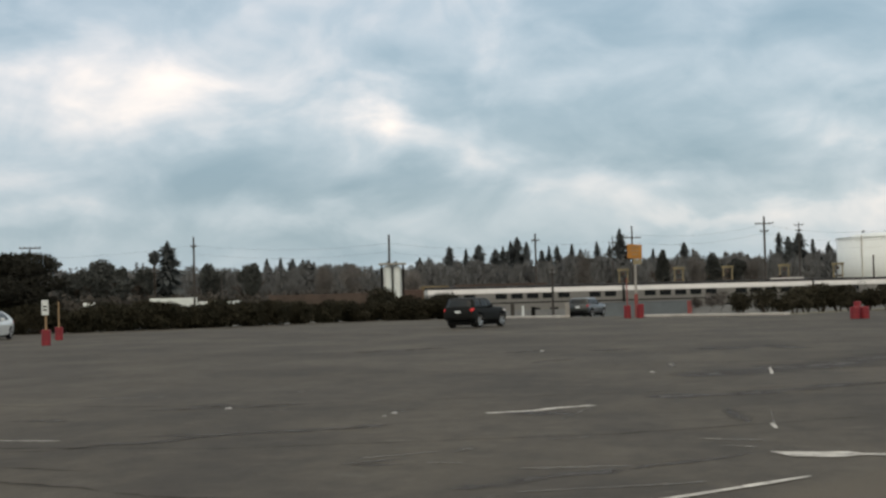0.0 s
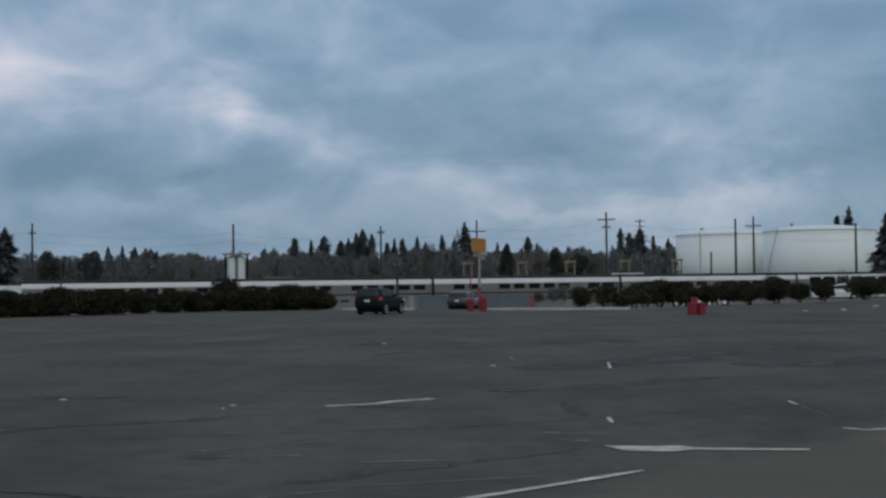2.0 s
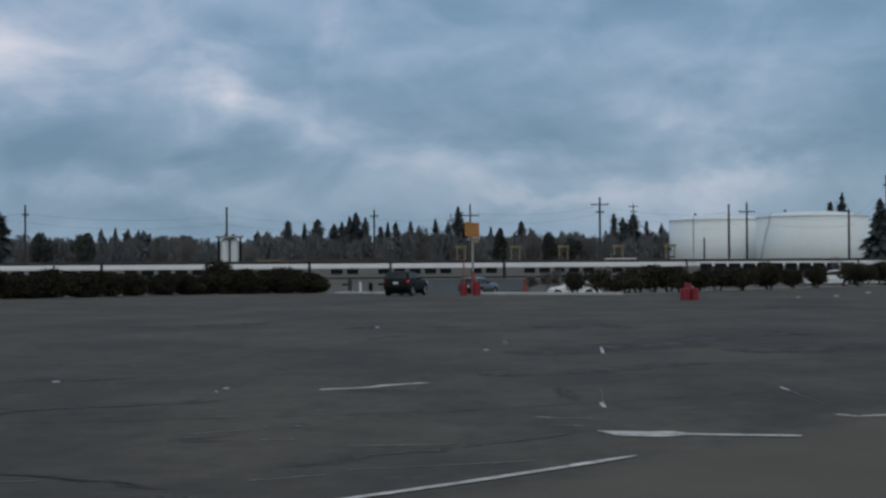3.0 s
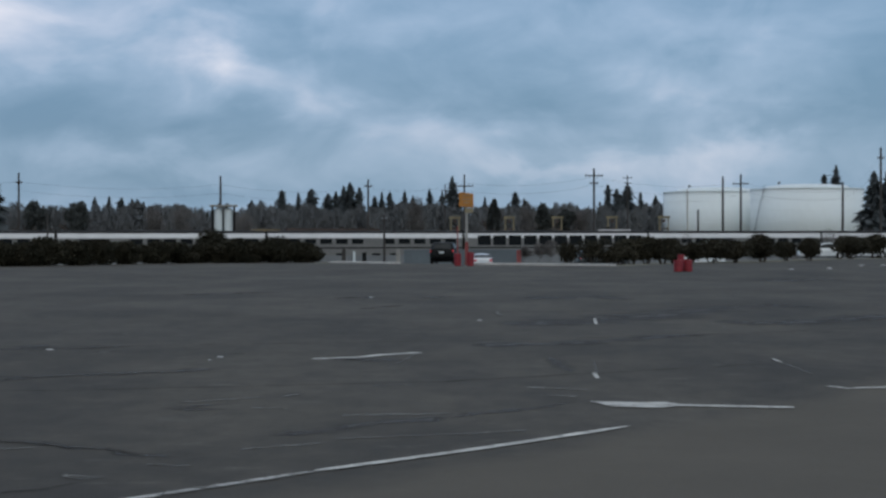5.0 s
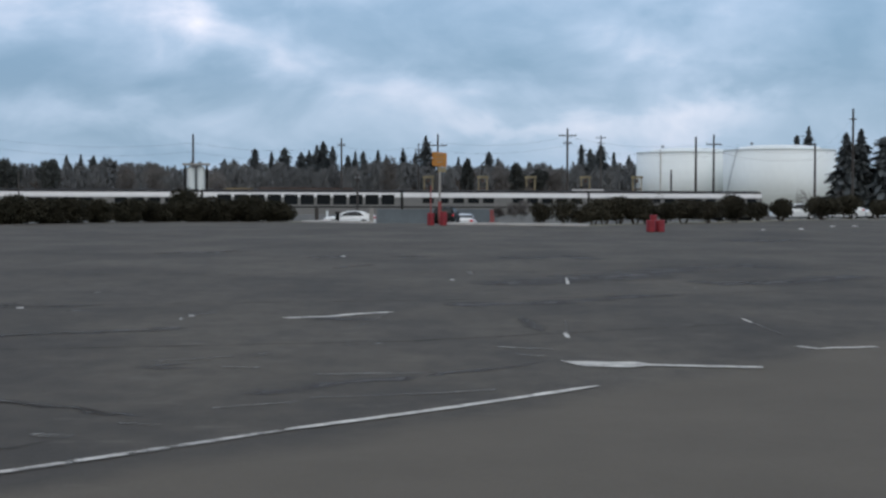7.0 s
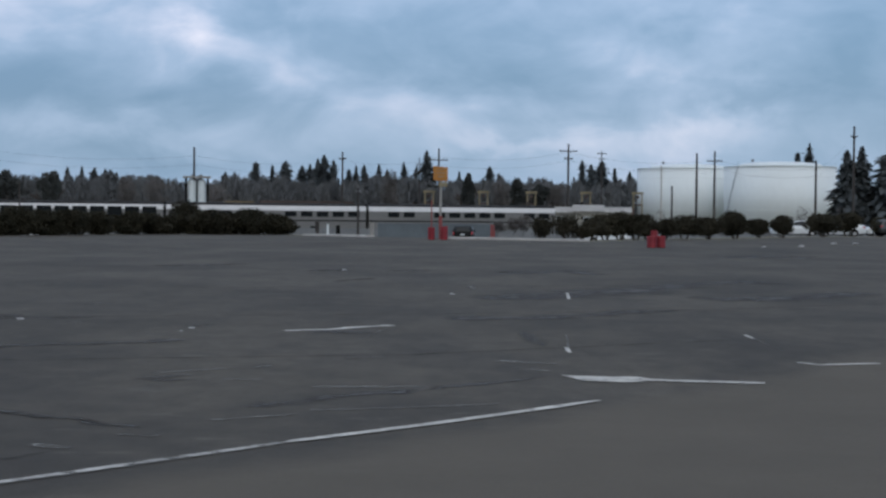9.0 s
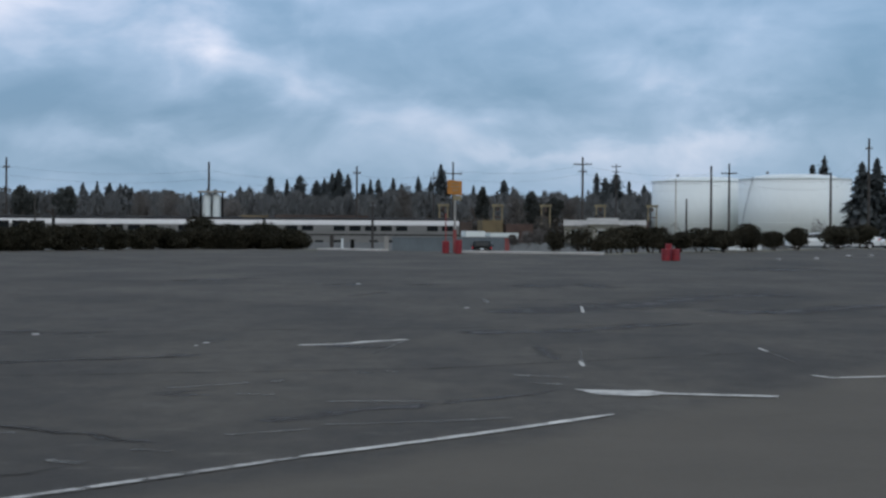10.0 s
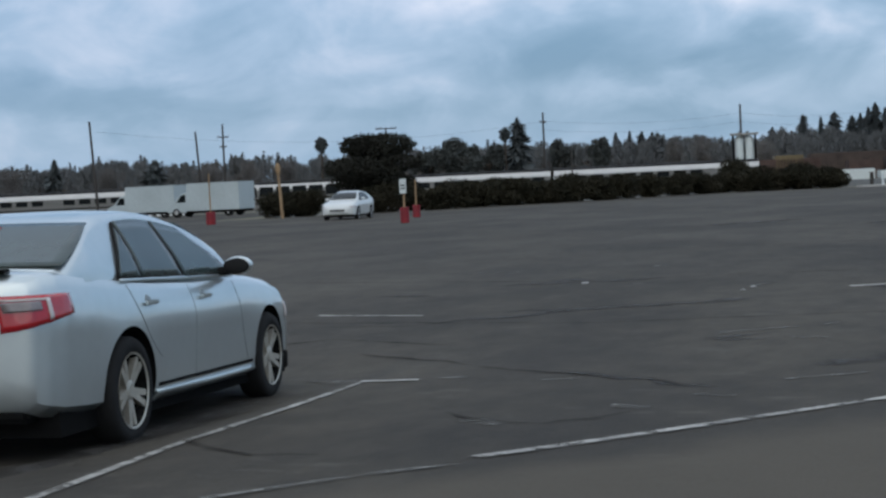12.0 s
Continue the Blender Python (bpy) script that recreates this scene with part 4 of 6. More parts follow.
def make_sedan(name, label, paint, r, rims, lit=False, detail=True):
    """A four-door sedan in its own space: x forward from the rear axle, y to its left, z up."""
    ob = thing(name, Matrix(), label, "car")
    glass = M_TINT if detail else M_DEEPGLASS
    x_lo, x_hi = SEDAN_BODY[0][0], SEDAN_BODY[-1][0]

    def section(x):
        w, lo, hi = lerp_table(SEDAN_BODY, x)
        h = hi - lo
        flare = max(math.exp(-(x / 0.40) ** 2), math.exp(-((x - SEDAN_BASE) / 0.40) ** 2))
        return [(w * 0.88, lo), (w * 0.975, lo + 0.07 * h), (w * (0.985 + 0.015 * flare), lo + 0.20 * h), (w * (0.988 + 0.022 * flare), lo + 0.40 * h), (w * (0.992 + 0.012 * flare), lo + 0.58 * h), (w * 0.996, lo + 0.70 * h), (w * 0.975, lo + 0.80 * h),
                (w * 0.945, lo + 0.90 * h), (w * 0.915, hi - 0.025), (w * 0.865, hi), (w * 0.55, hi + 0.018), (0, hi + 0.028)]

    bm = bmesh.new()
    rings = []
    n = 84
    for i in range(n + 1):
        u = i / n
        # closer rings at both ends, where the plan rounds off
        x = x_lo + (x_hi - x_lo) * (u - 0.11 * math.sin(2 * math.pi * u))
        sec = section(x)
        rings.append([bm.verts.new((x, y, z)) for y, z in sec + [(-y, z) for y, z in sec[-2::-1]]])
    m = len(rings[0])
    for p, q in zip(rings, rings[1:]):
        for i in range(m - 1):
            bm.faces.new((p[i], p[i + 1], q[i + 1], q[i]))
        bm.faces.new((p[m - 1], p[0], q[0], q[m - 1]))
    bm.faces.new(rings[0]), bm.faces.new(rings[-1])
    shell = part("body", bm, paint, ob, smooth=True)
    cut_arches(shell, (0, SEDAN_BASE), 0.91, r)

    # ---- greenhouse
    def roof_z(x):
        for (x0, z0), (x1, z1) in zip(SEDAN_ROOF, SEDAN_ROOF[1:]):
            if x <= x1:
                return z0 + (z1 - z0) * max(0.0, (x - x0) / (x1 - x0))
        return SEDAN_ROOF[-1][1]

    def smooth_roof(x):
        return sum(roof_z(x + d) for d in (-0.08, -0.04, 0.0, 0.04, 0.08)) / 5

    def belt(x):
        return lerp_table(SEDAN_BODY, x)[2] - 0.03

    def side_w(x, z):
        ends = max(0.0, (x - 1.9) / 0.6) ** 2 * 0.10 + max(0.0, (-0.25 - x) / 0.45) ** 2 * 0.05
        return 0.828 - (z - belt(x)) * 0.47 - max(0.0, z - belt(x) - 0.2) * 0.16 - ends

    bm = bmesh.new()
    rows = []
    for i in range(61):
        x = SEDAN_ROOF[0][0] + (SEDAN_ROOF[-1][0] - SEDAN_ROOF[0][0]) * i / 60
        zt, zb = smooth_roof(x), belt(x) - 0.08
        h = max(0.01, zt - zb)
        zs = max(zb + 0.3 * h, zt - 0.055)
        wt = side_w(x, zs)
        sec = [(side_w(x, zb) - 0.045, zb), (side_w(x, zb + (zs - zb) * 0.35), zb + (zs - zb) * 0.35), (wt, zs), (wt - 0.022, zs + (zt - zs) * 0.55), (wt - 0.065, zs + (zt - zs) * 0.88), (wt * 0.72, zt + 0.002), (wt * 0.36, zt + 0.010), (0, zt + 0.012)]
        rows.append([bm.verts.new((x, y, z)) for y, z in sec + [(-y, z) for y, z in sec[-2::-1]]])
    for p, q in zip(rows, rows[1:]):
        for i in range(len(p) - 1):
            bm.faces.new((p[i], p[i + 1], q[i + 1], q[i]))
    bm.faces.new(rows[0]), bm.faces.new(rows[-1])
    part("roof", bm, paint, ob, "arched roof and pillars in the body colour", smooth=True)

    def sheet(name, fn, material, parent, label="", k=10, kv=6, thick=0.006):
        vs = [fn(i / k, j / kv) for i in range(k + 1) for j in range(kv + 1)]
        fs = [(i * (kv + 1) + j, (i + 1) * (kv + 1) + j, (i + 1) * (kv + 1) + j + 1, i * (kv + 1) + j + 1) for i in range(k) for j in range(kv)]
        o = obj(name, vs, fs, material, parent, label, smooth=True)
        sol = o.modifiers.new("thickness", "SOLIDIFY")
        sol.thickness, sol.offset = thick, 0.0
        return o

    def pane(s, lower, upper, out):
        """A sheet on the cabin's side between a lower and an upper edge, each a pair of (x, z) ends; the upper edge follows the roof."""
        def at(u, v):
            (xa, za), (xb, zb) = lower
            (xc, zc), (xd, zd) = upper
            x0, z0 = xa + (xb - xa) * u, za + (zb - za) * u
            x1, z1 = xc + (xd - xc) * u, zc + (zd - zc) * u
            z1 = min(z1, smooth_roof(x1) - 0.068)
            x, z = x0 + (x1 - x0) * v, z0 + (z1 - z0) * v
            return Vector((x, s * (side_w(x, z) + out), z + out * 0.4))
        return at

    for s in (-1, 1):
        # the dark surround shows between the panes
        sheet("window_trim", pane(s, ((0.0, 1.015), (2.22, 0.985)), ((0.40, 1.50), (1.52, 1.50)), 0.006), M_BLACK, ob, "black window surround", 24)
        sheet("side_window", pane(s, ((1.185, 0.995), (2.13, 0.998)), ((1.09, 1.46), (1.50, 1.46)), 0.012), glass, ob, "tinted front side glass", 14)
        sheet("side_window", pane(s, ((0.42, 1.018), (1.115, 1.003)), ((0.43, 1.46), (1.045, 1.46)), 0.012), glass, ob, "tinted rear side glass", 12)
        sheet("side_window", pane(s, ((0.045, 1.03), (0.385, 1.02)), ((0.22, 1.19), (0.395, 1.34)), 0.012), glass, ob, "small tinted quarter glass")
        sheet("belt_moulding", lambda u, v, s=s: Vector((0.0 + 2.2 * u, s * (side_w(2.2 * u, 1.0) + 0.012), 1.008 - 0.03 * u + (v - 0.5) * 0.022)), paint, ob, "thin body-coloured moulding under the side glass", 16, 1)

    def across(x0, x1, rim):
        def at(u, v):
            x = x0 + (x1 - x0) * v
            zt = smooth_roof(x)
            w = side_w(x, zt - 0.055) - rim
            y = (2 * u - 1) * w
            slope = (smooth_roof(x + 0.02) - smooth_roof(x - 0.02)) / 0.04
            nrm = Vector((-slope, 0, 1)).normalized() * 0.012
            return Vector((x, y, zt + 0.012 - 0.010 * (abs(y) / max(w, 0.01)) ** 2)) + nrm
        return at

    sheet("rear_window", across(-0.665, -0.045, 0.012), glass, ob, "sloping tinted rear window", 16, 10)
    sheet("windscreen", across(2.40, 1.66, 0.07), glass, ob, "raked windscreen", 16, 10)
    if detail:
        part("brake_lamp_strip", boxed(-0.14, -0.07, -0.13, 0.13, 1.345, 1.362), M_TAIL, ob, "dark red strip at the top of the rear window")

    # ---- on the body's flank
    def flank(x, z, s, out):
        sec = section(x)
        y = sec[0][0]
        for (y0, z0), (y1, z1) in zip(sec, sec[1:10]):
            if z0 <= z <= z1:
                y = y0 + (y1 - y0) * (z - z0) / max(1e-6, z1 - z0)
                break
        else:
            y = sec[9][0] if z > sec[9][1] else sec[0][0]
        a, b = max(x_lo, x - 0.03), min(x_hi, x + 0.03)
        dx = (section(b)[4][0] - section(a)[4][0]) / (b - a)
        nrm = Vector((-dx, 1, 0.1)).normalized()
        return Vector((x + nrm.x * out, s * (y + nrm.y * out), z + nrm.z * out))

    def rear_x(u):
        return -1.068 + 0.335 * u ** 1.7

    for s in (-1, 1):
        def lamp_piece(u0, u1, b0, b1, t0, t1, out):
            return lambda u, v: flank(rear_x(u0 + (u1 - u0) * u), (b0 + (b1 - b0) * u) + ((t0 + (t1 - t0) * u) - (b0 + (b1 - b0) * u)) * v, s, out)
        lamp = sheet("tail_lamp", lamp_piece(0.0, 1.0, 0.755, 0.850, 0.962, 0.966, 0.012), M_BRAKE if lit else M_TAIL, ob, "wrap-around red tail lamp", 16, 6)
        if detail:
            sheet("clear_lens", lamp_piece(0.08, 0.47, 0.872, 0.880, 0.925, 0.928, 0.021), M_SMOKE, lamp, "clear reversing lens")
            sheet("light_strip", lamp_piece(0.54, 0.60, 0.822, 0.830, 0.940, 0.942, 0.020), M_LENS, lamp, "pale upright strip in the lamp")
            sheet("light_bar", lamp_piece(0.06, 0.60, 0.932, 0.934, 0.944, 0.946, 0.020), M_LENS, lamp, "pale bar along the lamp's top")
            part("inner_lamp", boxed(x_lo - 0.016, x_lo + 0.02, min(s * 0.24, s * 0.575), max(s * 0.24, s * 0.575), 0.835, 0.945, bevel=0.01), M_TAIL, lamp, "red lamp on the boot lid")
            part("inner_lens", boxed(x_lo - 0.024, x_lo, min(s * 0.27, s * 0.56), max(s * 0.27, s * 0.56), 0.885, 0.925, bevel=0.004), M_SMOKE, lamp, "clear lens on the boot lid")
        sheet("head_lamp", lambda u, v, s=s: flank(3.20 + 0.42 * u, 0.60 + 0.02 * u + (0.14 - 0.08 * u) * v, s, 0.010), M_LENS, ob, "clear head lamp")
        if detail:
            for x0, x1 in ((1.135, 1.10), (2.06, 2.24)):
                sheet("door_seam", lambda u, v, x0=x0, x1=x1, s=s: flank(x0 + (x1 - x0) * (1 - v) ** 2 + 0.003 * u, 0.33 + 0.61 * v, s, 0.0015), M_SEAM_SHADE, ob, "", 1, 12, 0.003)
            sheet("door_seam", lambda u, v, s=s: flank(0.30 - 0.22 * v ** 0.6 + 0.20 * (1 - v) ** 2 + 0.003 * u, 0.50 + 0.48 * v, s, 0.0015), M_SEAM_SHADE, ob, "", 1, 12, 0.003)
            for x in (0.34, 1.36):
                # no hollow is modelled here: a flat darker patch paints the cup's shade
                sheet("handle_cup", lambda u, v, x=x, s=s: flank(x - 0.045 + 0.09 * u, 0.868 + (0.010 + 0.030 * math.sin(math.pi * u)) * v, s, 0.002), M_SEAM_SHADE, ob, "flat dark patch painted as the shade in the handle cup", 10, 4, 0.003)
                p = flank(x, 0.856, s, 0.024)
                part("door_handle", boxed(p.x - 0.105, p.x + 0.105, p.y - 0.013, p.y + 0.013, p.z - 0.014, p.z + 0.016, bevel=0.011), paint, ob, "body-coloured door handle")
            sheet("side_skirt", lambda u, v, s=s: flank(0.40 + 1.97 * u, 0.215 + 0.085 * v, s, 0.030 * math.sin(math.pi * min(1.0, v * 0.8 + 0.2))), paint, ob, "moulded side skirt", 16, 5)
            # shadow line above the skirt, drawn as a flat near-black strip
            sheet("skirt_shadow_gap", lambda u, v, s=s: flank(0.43 + 1.90 * u, 0.318 + 0.022 * v, s, 0.004), M_DARK, ob, "dark strip painted as the shadow line above the skirt", 14, 1)
            part("splash_flap", boxed(SEDAN_BASE + 0.385, SEDAN_BASE + 0.43, min(s * 0.76, s * 0.90), max(s * 0.76, s * 0.90), 0.20, 0.34, bevel=0.01), M_BLACK, ob, "black air dam flap ahead of the wheel")
        # door mirror
        bm = bmesh.new()
        bmesh.ops.create_uvsphere(bm, u_segments=20, v_segments=12, radius=1.0, matrix=Matrix.Translation((1.90, s * 0.955, 1.055)) @ Matrix.Diagonal((0.085, 0.108, 0.066, 1)))
        for v in bm.verts:
            v.co.x = max(v.co.x, 1.862)
            v.co.z = max(v.co.z, 0.998)
        mir = part("door_mirror", bm, paint, ob, "rounded door mirror in the body colour", True)
        bm = bmesh.new()
        bmesh.ops.create_uvsphere(bm, u_segments=20, v_segments=10, radius=1.0, matrix=Matrix.Translation((1.862, s * 0.950, 1.050)) @ Matrix.Diagonal((0.028, 0.100, 0.059, 1)))
        part("mirror_glass", bm, M_BLACK, mir, "dark mirror face", True)
        part("mirror_foot", boxed(1.86, 2.02, min(s * 0.78, s * 0.88), max(s * 0.78, s * 0.88), 0.985, 1.045, bevel=0.018), M_BLACK, mir, "black mirror foot")
        for x in (0, SEDAN_BASE):
            wheel(ob, x, s * 0.805, r, 0.205, rims, 10)
    part("number_plate", boxed(x_lo - 0.012, x_lo, -0.17, 0.17, 0.70, 0.81), M_WHITE, ob, "plain pale number plate")
    part("rear_valance", boxed(x_lo + 0.06, x_lo + 0.30, -0.70, 0.70, 0.25, 0.40, bevel=0.03), M_DARK, ob, "dark lower bumper panel")
    part("grille", boxed(x_hi - 0.04, x_hi + 0.006, -0.38, 0.38, 0.44, 0.53), M_DARK, ob, "dark front grille")
    part("underbody", boxed(x_lo + 0.25, x_hi - 0.3, -0.80, 0.80, 0.15, 0.36), M_DARK, ob, "dark underbody")
    if detail:
        part("boot_lid_trim", boxed(x_lo - 0.014, x_lo + 0.02, -0.24, 0.24, 0.84, 0.875, bevel=0.008), M_CHROME, ob, "bright trim bar on the boot lid")
        part("boot_spoiler", boxed(-1.035, -0.93, -0.60, 0.60, 1.085, 1.112, bevel=0.012), M_DARK, ob, "thin dark spoiler lip")
    return ob


SUV_BODY = [(-0.86, 0.74, 0.46, 1.02), (-0.82, 0.84, 0.42, 1.06), (-0.6, 0.87, 0.36, 1.08), (0.8, 0.885, 0.34, 1.06), (1.9, 0.885, 0.34, 1.06), (2.6, 0.87, 0.36, 1.04), (3.2, 0.83, 0.40, 1.00), (3.36, 0.72, 0.46, 0.92)]
SUV_CABIN = (-0.82, 1.80, -0.66, 1.36, 1.04, 1.50, 0.83, 0.70)
SUV_GLASS = [[(0.20, 0.10), (0.92, 0.10), (0.90, 0.86), (0.24, 0.86)], [(1.00, 0.10), (1.60, 0.10), (1.32, 0.84), (0.98, 0.86)], [(-0.55, 0.12), (0.12, 0.10), (0.14, 0.86), (-0.40, 0.84)]]

silver_sedan = make_sedan("parked_sedan", "silver four-door sedan parked on the asphalt with alloy wheels", M_SILVER, 0.334, M_BRONZERIM)


def ground_pose(x, y, heading, tilt=0.0):
    return pose(x, y, ground_z(x, y), 0, 0, heading) @ pose(0, 0, 0, 0, tilt, 0)


silver_sedan.matrix_basis = Matrix.Translation((-5.930, 8.384, 0.074)) @ pose(0, 0, 0, 0, 0, 97.3) @ pose(0, 0, 0, 0, 2.05, 0) @ pose(0, 0, 0, 0.26, 0, 0)
white_sedan = make_sedan("white_sedan", "white older sedan standing near the hedge", M_CARWHITE, 0.32, M_RIM, detail=False)
white_sedan.matrix_basis = ground_pose(-31.6, 78.2, 278)
for cx, cy, hd in ((36.5, 146.0, 175), (41.5, 150.0, 178), (46.5, 151.0, 182)):
    copy_thing(white_sedan, ground_pose(cx, cy, hd))
JEEP_BODY = [(x * 0.86, *row) for x, *row in SUV_BODY]
JEEP_CABIN = tuple(v * 0.86 for v in SUV_CABIN[:4]) + SUV_CABIN[4:]
JEEP_GLASS = [[(x * 0.86, v) for x, v in pane] for pane in SUV_GLASS]
jeep = make_car("dark_jeep", "black boxy four-wheel-drive car driving off with tail lamps lit", M_CARDARK, JEEP_BODY, JEEP_CABIN, JEEP_GLASS, 2.22, 0.36, 0.885, M_RIM, lit=True)
grey_suv = make_car("grey_wagon", "grey-green estate car on the street", M_CARGREY, SUV_BODY, SUV_CABIN, SUV_GLASS, 2.58, 0.35, 0.885, M_RIM)
pale_suv = make_sedan("white_saloon", "white sedan on the street with red tail lamps", M_CARWHITE, 0.32, M_RIM, lit=True, detail=False)
pale_sedan = make_sedan("pale_sedan", "pale grey sedan passing along the street", M_CARWHITE, 0.32, M_RIM, detail=False)


def make_box_truck(m, label):
    """A small white box truck: x forward from the tail."""
    ob = thing("box_truck", m, label, "truck", "parked box trucks")
    part("cargo_box", boxed(0, 4.5, -1.15, 1.15, 0.46, 2.50, bevel=0.03), M_TRUCK, ob, "plain white cargo box")
    for x in (0.0, 4.42):
        part("corner_trim", boxed(x - 0.01, x + 0.08, -1.165, -1.13, 0.46, 2.50), M_CHROME, ob)
    part("under_rail", boxed(0.1, 4.6, -1.0, 1.0, 0.30, 0.50), M_DARK, ob)
    bm = bmesh.new()
    prof = [(4.55, 0.36), (6.35, 0.36), (6.42, 0.72), (6.30, 0.92), (5.65, 1.10), (5.16, 1.72), (4.90, 1.82), (4.55, 1.82)]
    left, right = [bm.verts.new((x, 0.95, z)) for x, z in prof], [bm.verts.new((x, -0.95, z)) for x, z in prof]
    bm.faces.new(left), bm.faces.new(right)
    for i in range(len(prof)):
        j = (i + 1) % len(prof)
        bm.faces.new((left[i], left[j], right[j], right[i]))
    bmesh.ops.bevel(bm, geom=list(bm.edges), offset=0.05, segments=2, affect="EDGES")
    cab = part("cab", bm, M_TRUCK, ob, "white cab with a short nose")
    for s in (-1, 1):
        bm = bmesh.new()
        vs = [bm.verts.new((x, s * 0.962, z)) for x, z in ((4.70, 1.12), (5.50, 1.12), (5.08, 1.66), (4.70, 1.66))]
        bm.faces.new(vs)
        part("side_window", bm, M_WINDOW, cab)
        part("head_lamp", boxed(6.27, 6.44, s * 0.62 - 0.18, s * 0.62 + 0.18, 0.58, 0.78), M_LENS, cab)
        for x in (1.1, 5.55):
            w = part("wheel", lathe([(0.2, s * 0.72), (0.38, s * 0.72), (0.38, s * 0.94), (0.2, s * 0.96)], 20, axis="Y", at=(x, 0, 0.38)), M_BLACK, ob)
            part("rim", lathe([(0.2, s * 0.93), (0.17, s * 0.965)], 16, axis="Y", at=(x, 0, 0.38)), M_RIM, w)
    bm = bmesh.new()
    vs = [bm.verts.new(p) for p in ((5.67, -0.78, 1.12), (5.67, 0.78, 1.12), (5.21, 0.74, 1.68), (5.21, -0.74, 1.68))]
    bm.faces.new(vs)
    part("windscreen", bm, M_WINDOW, cab)
    return ob

make_box_truck(ground_pose(-51.4, 106.2, 176), "white box truck parked nose to nose beside the hedge")
make_box_truck(ground_pose(-59.0, 110.4, 176), "white box truck parked behind another at the lot's edge")

# ---- drums, posts and signs ----


def make_drum(x, y, height=0.72, radius=0.24, post=0.0, post_mat=None, board=None, label="red painted drum standing on the asphalt"):
    z = ground_z(x, y)
    ob = thing("red_drum", pose(x, y, z), label, "drum", "red drums")
    r = radius
    part("shell", lathe([(r * 0.94, 0), (r, 0.03), (r, height * 0.33), (r * 1.04, height * 0.35), (r, height * 0.37), (r, height * 0.66), (r * 1.04, height * 0.68), (r, height * 0.70), (r, height - 0.03), (r * 0.93, height)], 20), M_RED, ob)
    if post:
        part("post", lathe([(0.042, height - 0.05), (0.038, post)], 10), post_mat, ob, "upright post set in the drum")
    if board:
        w, z0, z1 = board
        part("sign_board", boxed(-w / 2, w / 2, -0.085, -0.055, z0, z1, bevel=0.012), M_WHITE, ob, "blank white sign board")
        for zb in (0.30, 0.52):
            part("text_bar", boxed(-w * 0.28, w * 0.28, -0.093, -0.084, z0 + (z1 - z0) * zb, z0 + (z1 - z0) * (zb + 0.10)), M_DARK, ob, "dark bar of unreadable print")
        part("sign_edge", boxed(-w / 2 - 0.012, w / 2 + 0.012, -0.056, -0.05, z0 - 0.012, z1 + 0.012), M_DARK, ob)
    return ob


make_drum(-23.32, 63.31, 0.66, 0.19, 1.88, M_POST, (0.30, 1.25, 1.88), "red drum holding a post with a white sign")
make_drum(-26.5, 73.7, 0.62, 0.19, 1.85, M_POST, None, "red drum holding a bare post")
make_drum(-39.2, 76.4, 0.68, 0.26, 2.75, M_POST, None, "red drum holding a tall weathered post")
make_drum(12.0, 80.6, 0.60, 0.24)
make_drum(12.52, 80.9, 0.60, 0.24)
make_drum(12.25, 81.4, 0.86, 0.18, 0, None, None, "pale topped red drum behind two others")
make_drum(0.92, 99.6, 0.78, 0.22, 2.5, M_REDLIGHT, None, "red drum holding a faded red post")
make_drum(1.72, 99.4, 0.86, 0.22)


def make_sign():
    x, y = 1.5, 100.6
    ob = thing("amber_sign", pose(x, y, ground_z(x, y)), "amber square sign on a tall pale post at the lot's exit", "sign")
    part("post", lathe([(0.085, 0), (0.07, 3.9), (0.06, 4.2)], 12), M_KERB, ob, "pale weathered post")
    bm = boxed(-0.48, 0.44, -0.10, -0.04, 3.72, 4.62, bevel=0.02)
    for v in bm.verts:
        v.co.z -= v.co.x * 0.10
    board = part("sign_board", bm, M_ORANGE, ob, "amber sign board, slightly askew")
    for k, w in enumerate((0.52, 0.60, 0.40)):
        z = 4.40 - k * 0.22
        part("text_bar", boxed(-w / 2, w / 2, -0.112, -0.101, z, z + 0.08), M_POST, board)
    part("lower_panel", boxed(-0.12, 0.42, -0.10, -0.05, 3.35, 3.66, bevel=0.015), M_YELLOW, ob)
    part("red_sleeve", boxed(-0.11, 0.11, -0.11, 0.11, 0.02, 1.5, bevel=0.03), M_REDLIGHT, ob, "faded red sleeve round the foot of the post")


make_sign()
x, y = polar(24.6, 94)
yellow = thing("leaning_post", ground_pose(x, y, 0) @ pose(0, 0, 0, 0, -3, 0), "leaning orange-brown post beside the hedge", "post")
part("shaft", lathe([(0.10, 0), (0.08, 2.2), (0.06, 3.0)], 10), M_POST, yellow)
part("head", lathe([(0.06, 2.5), (0.14, 2.8), (0.16, 3.1), (0.06, 3.3)], 10), M_POST, yellow, "bulky amber lamp head")

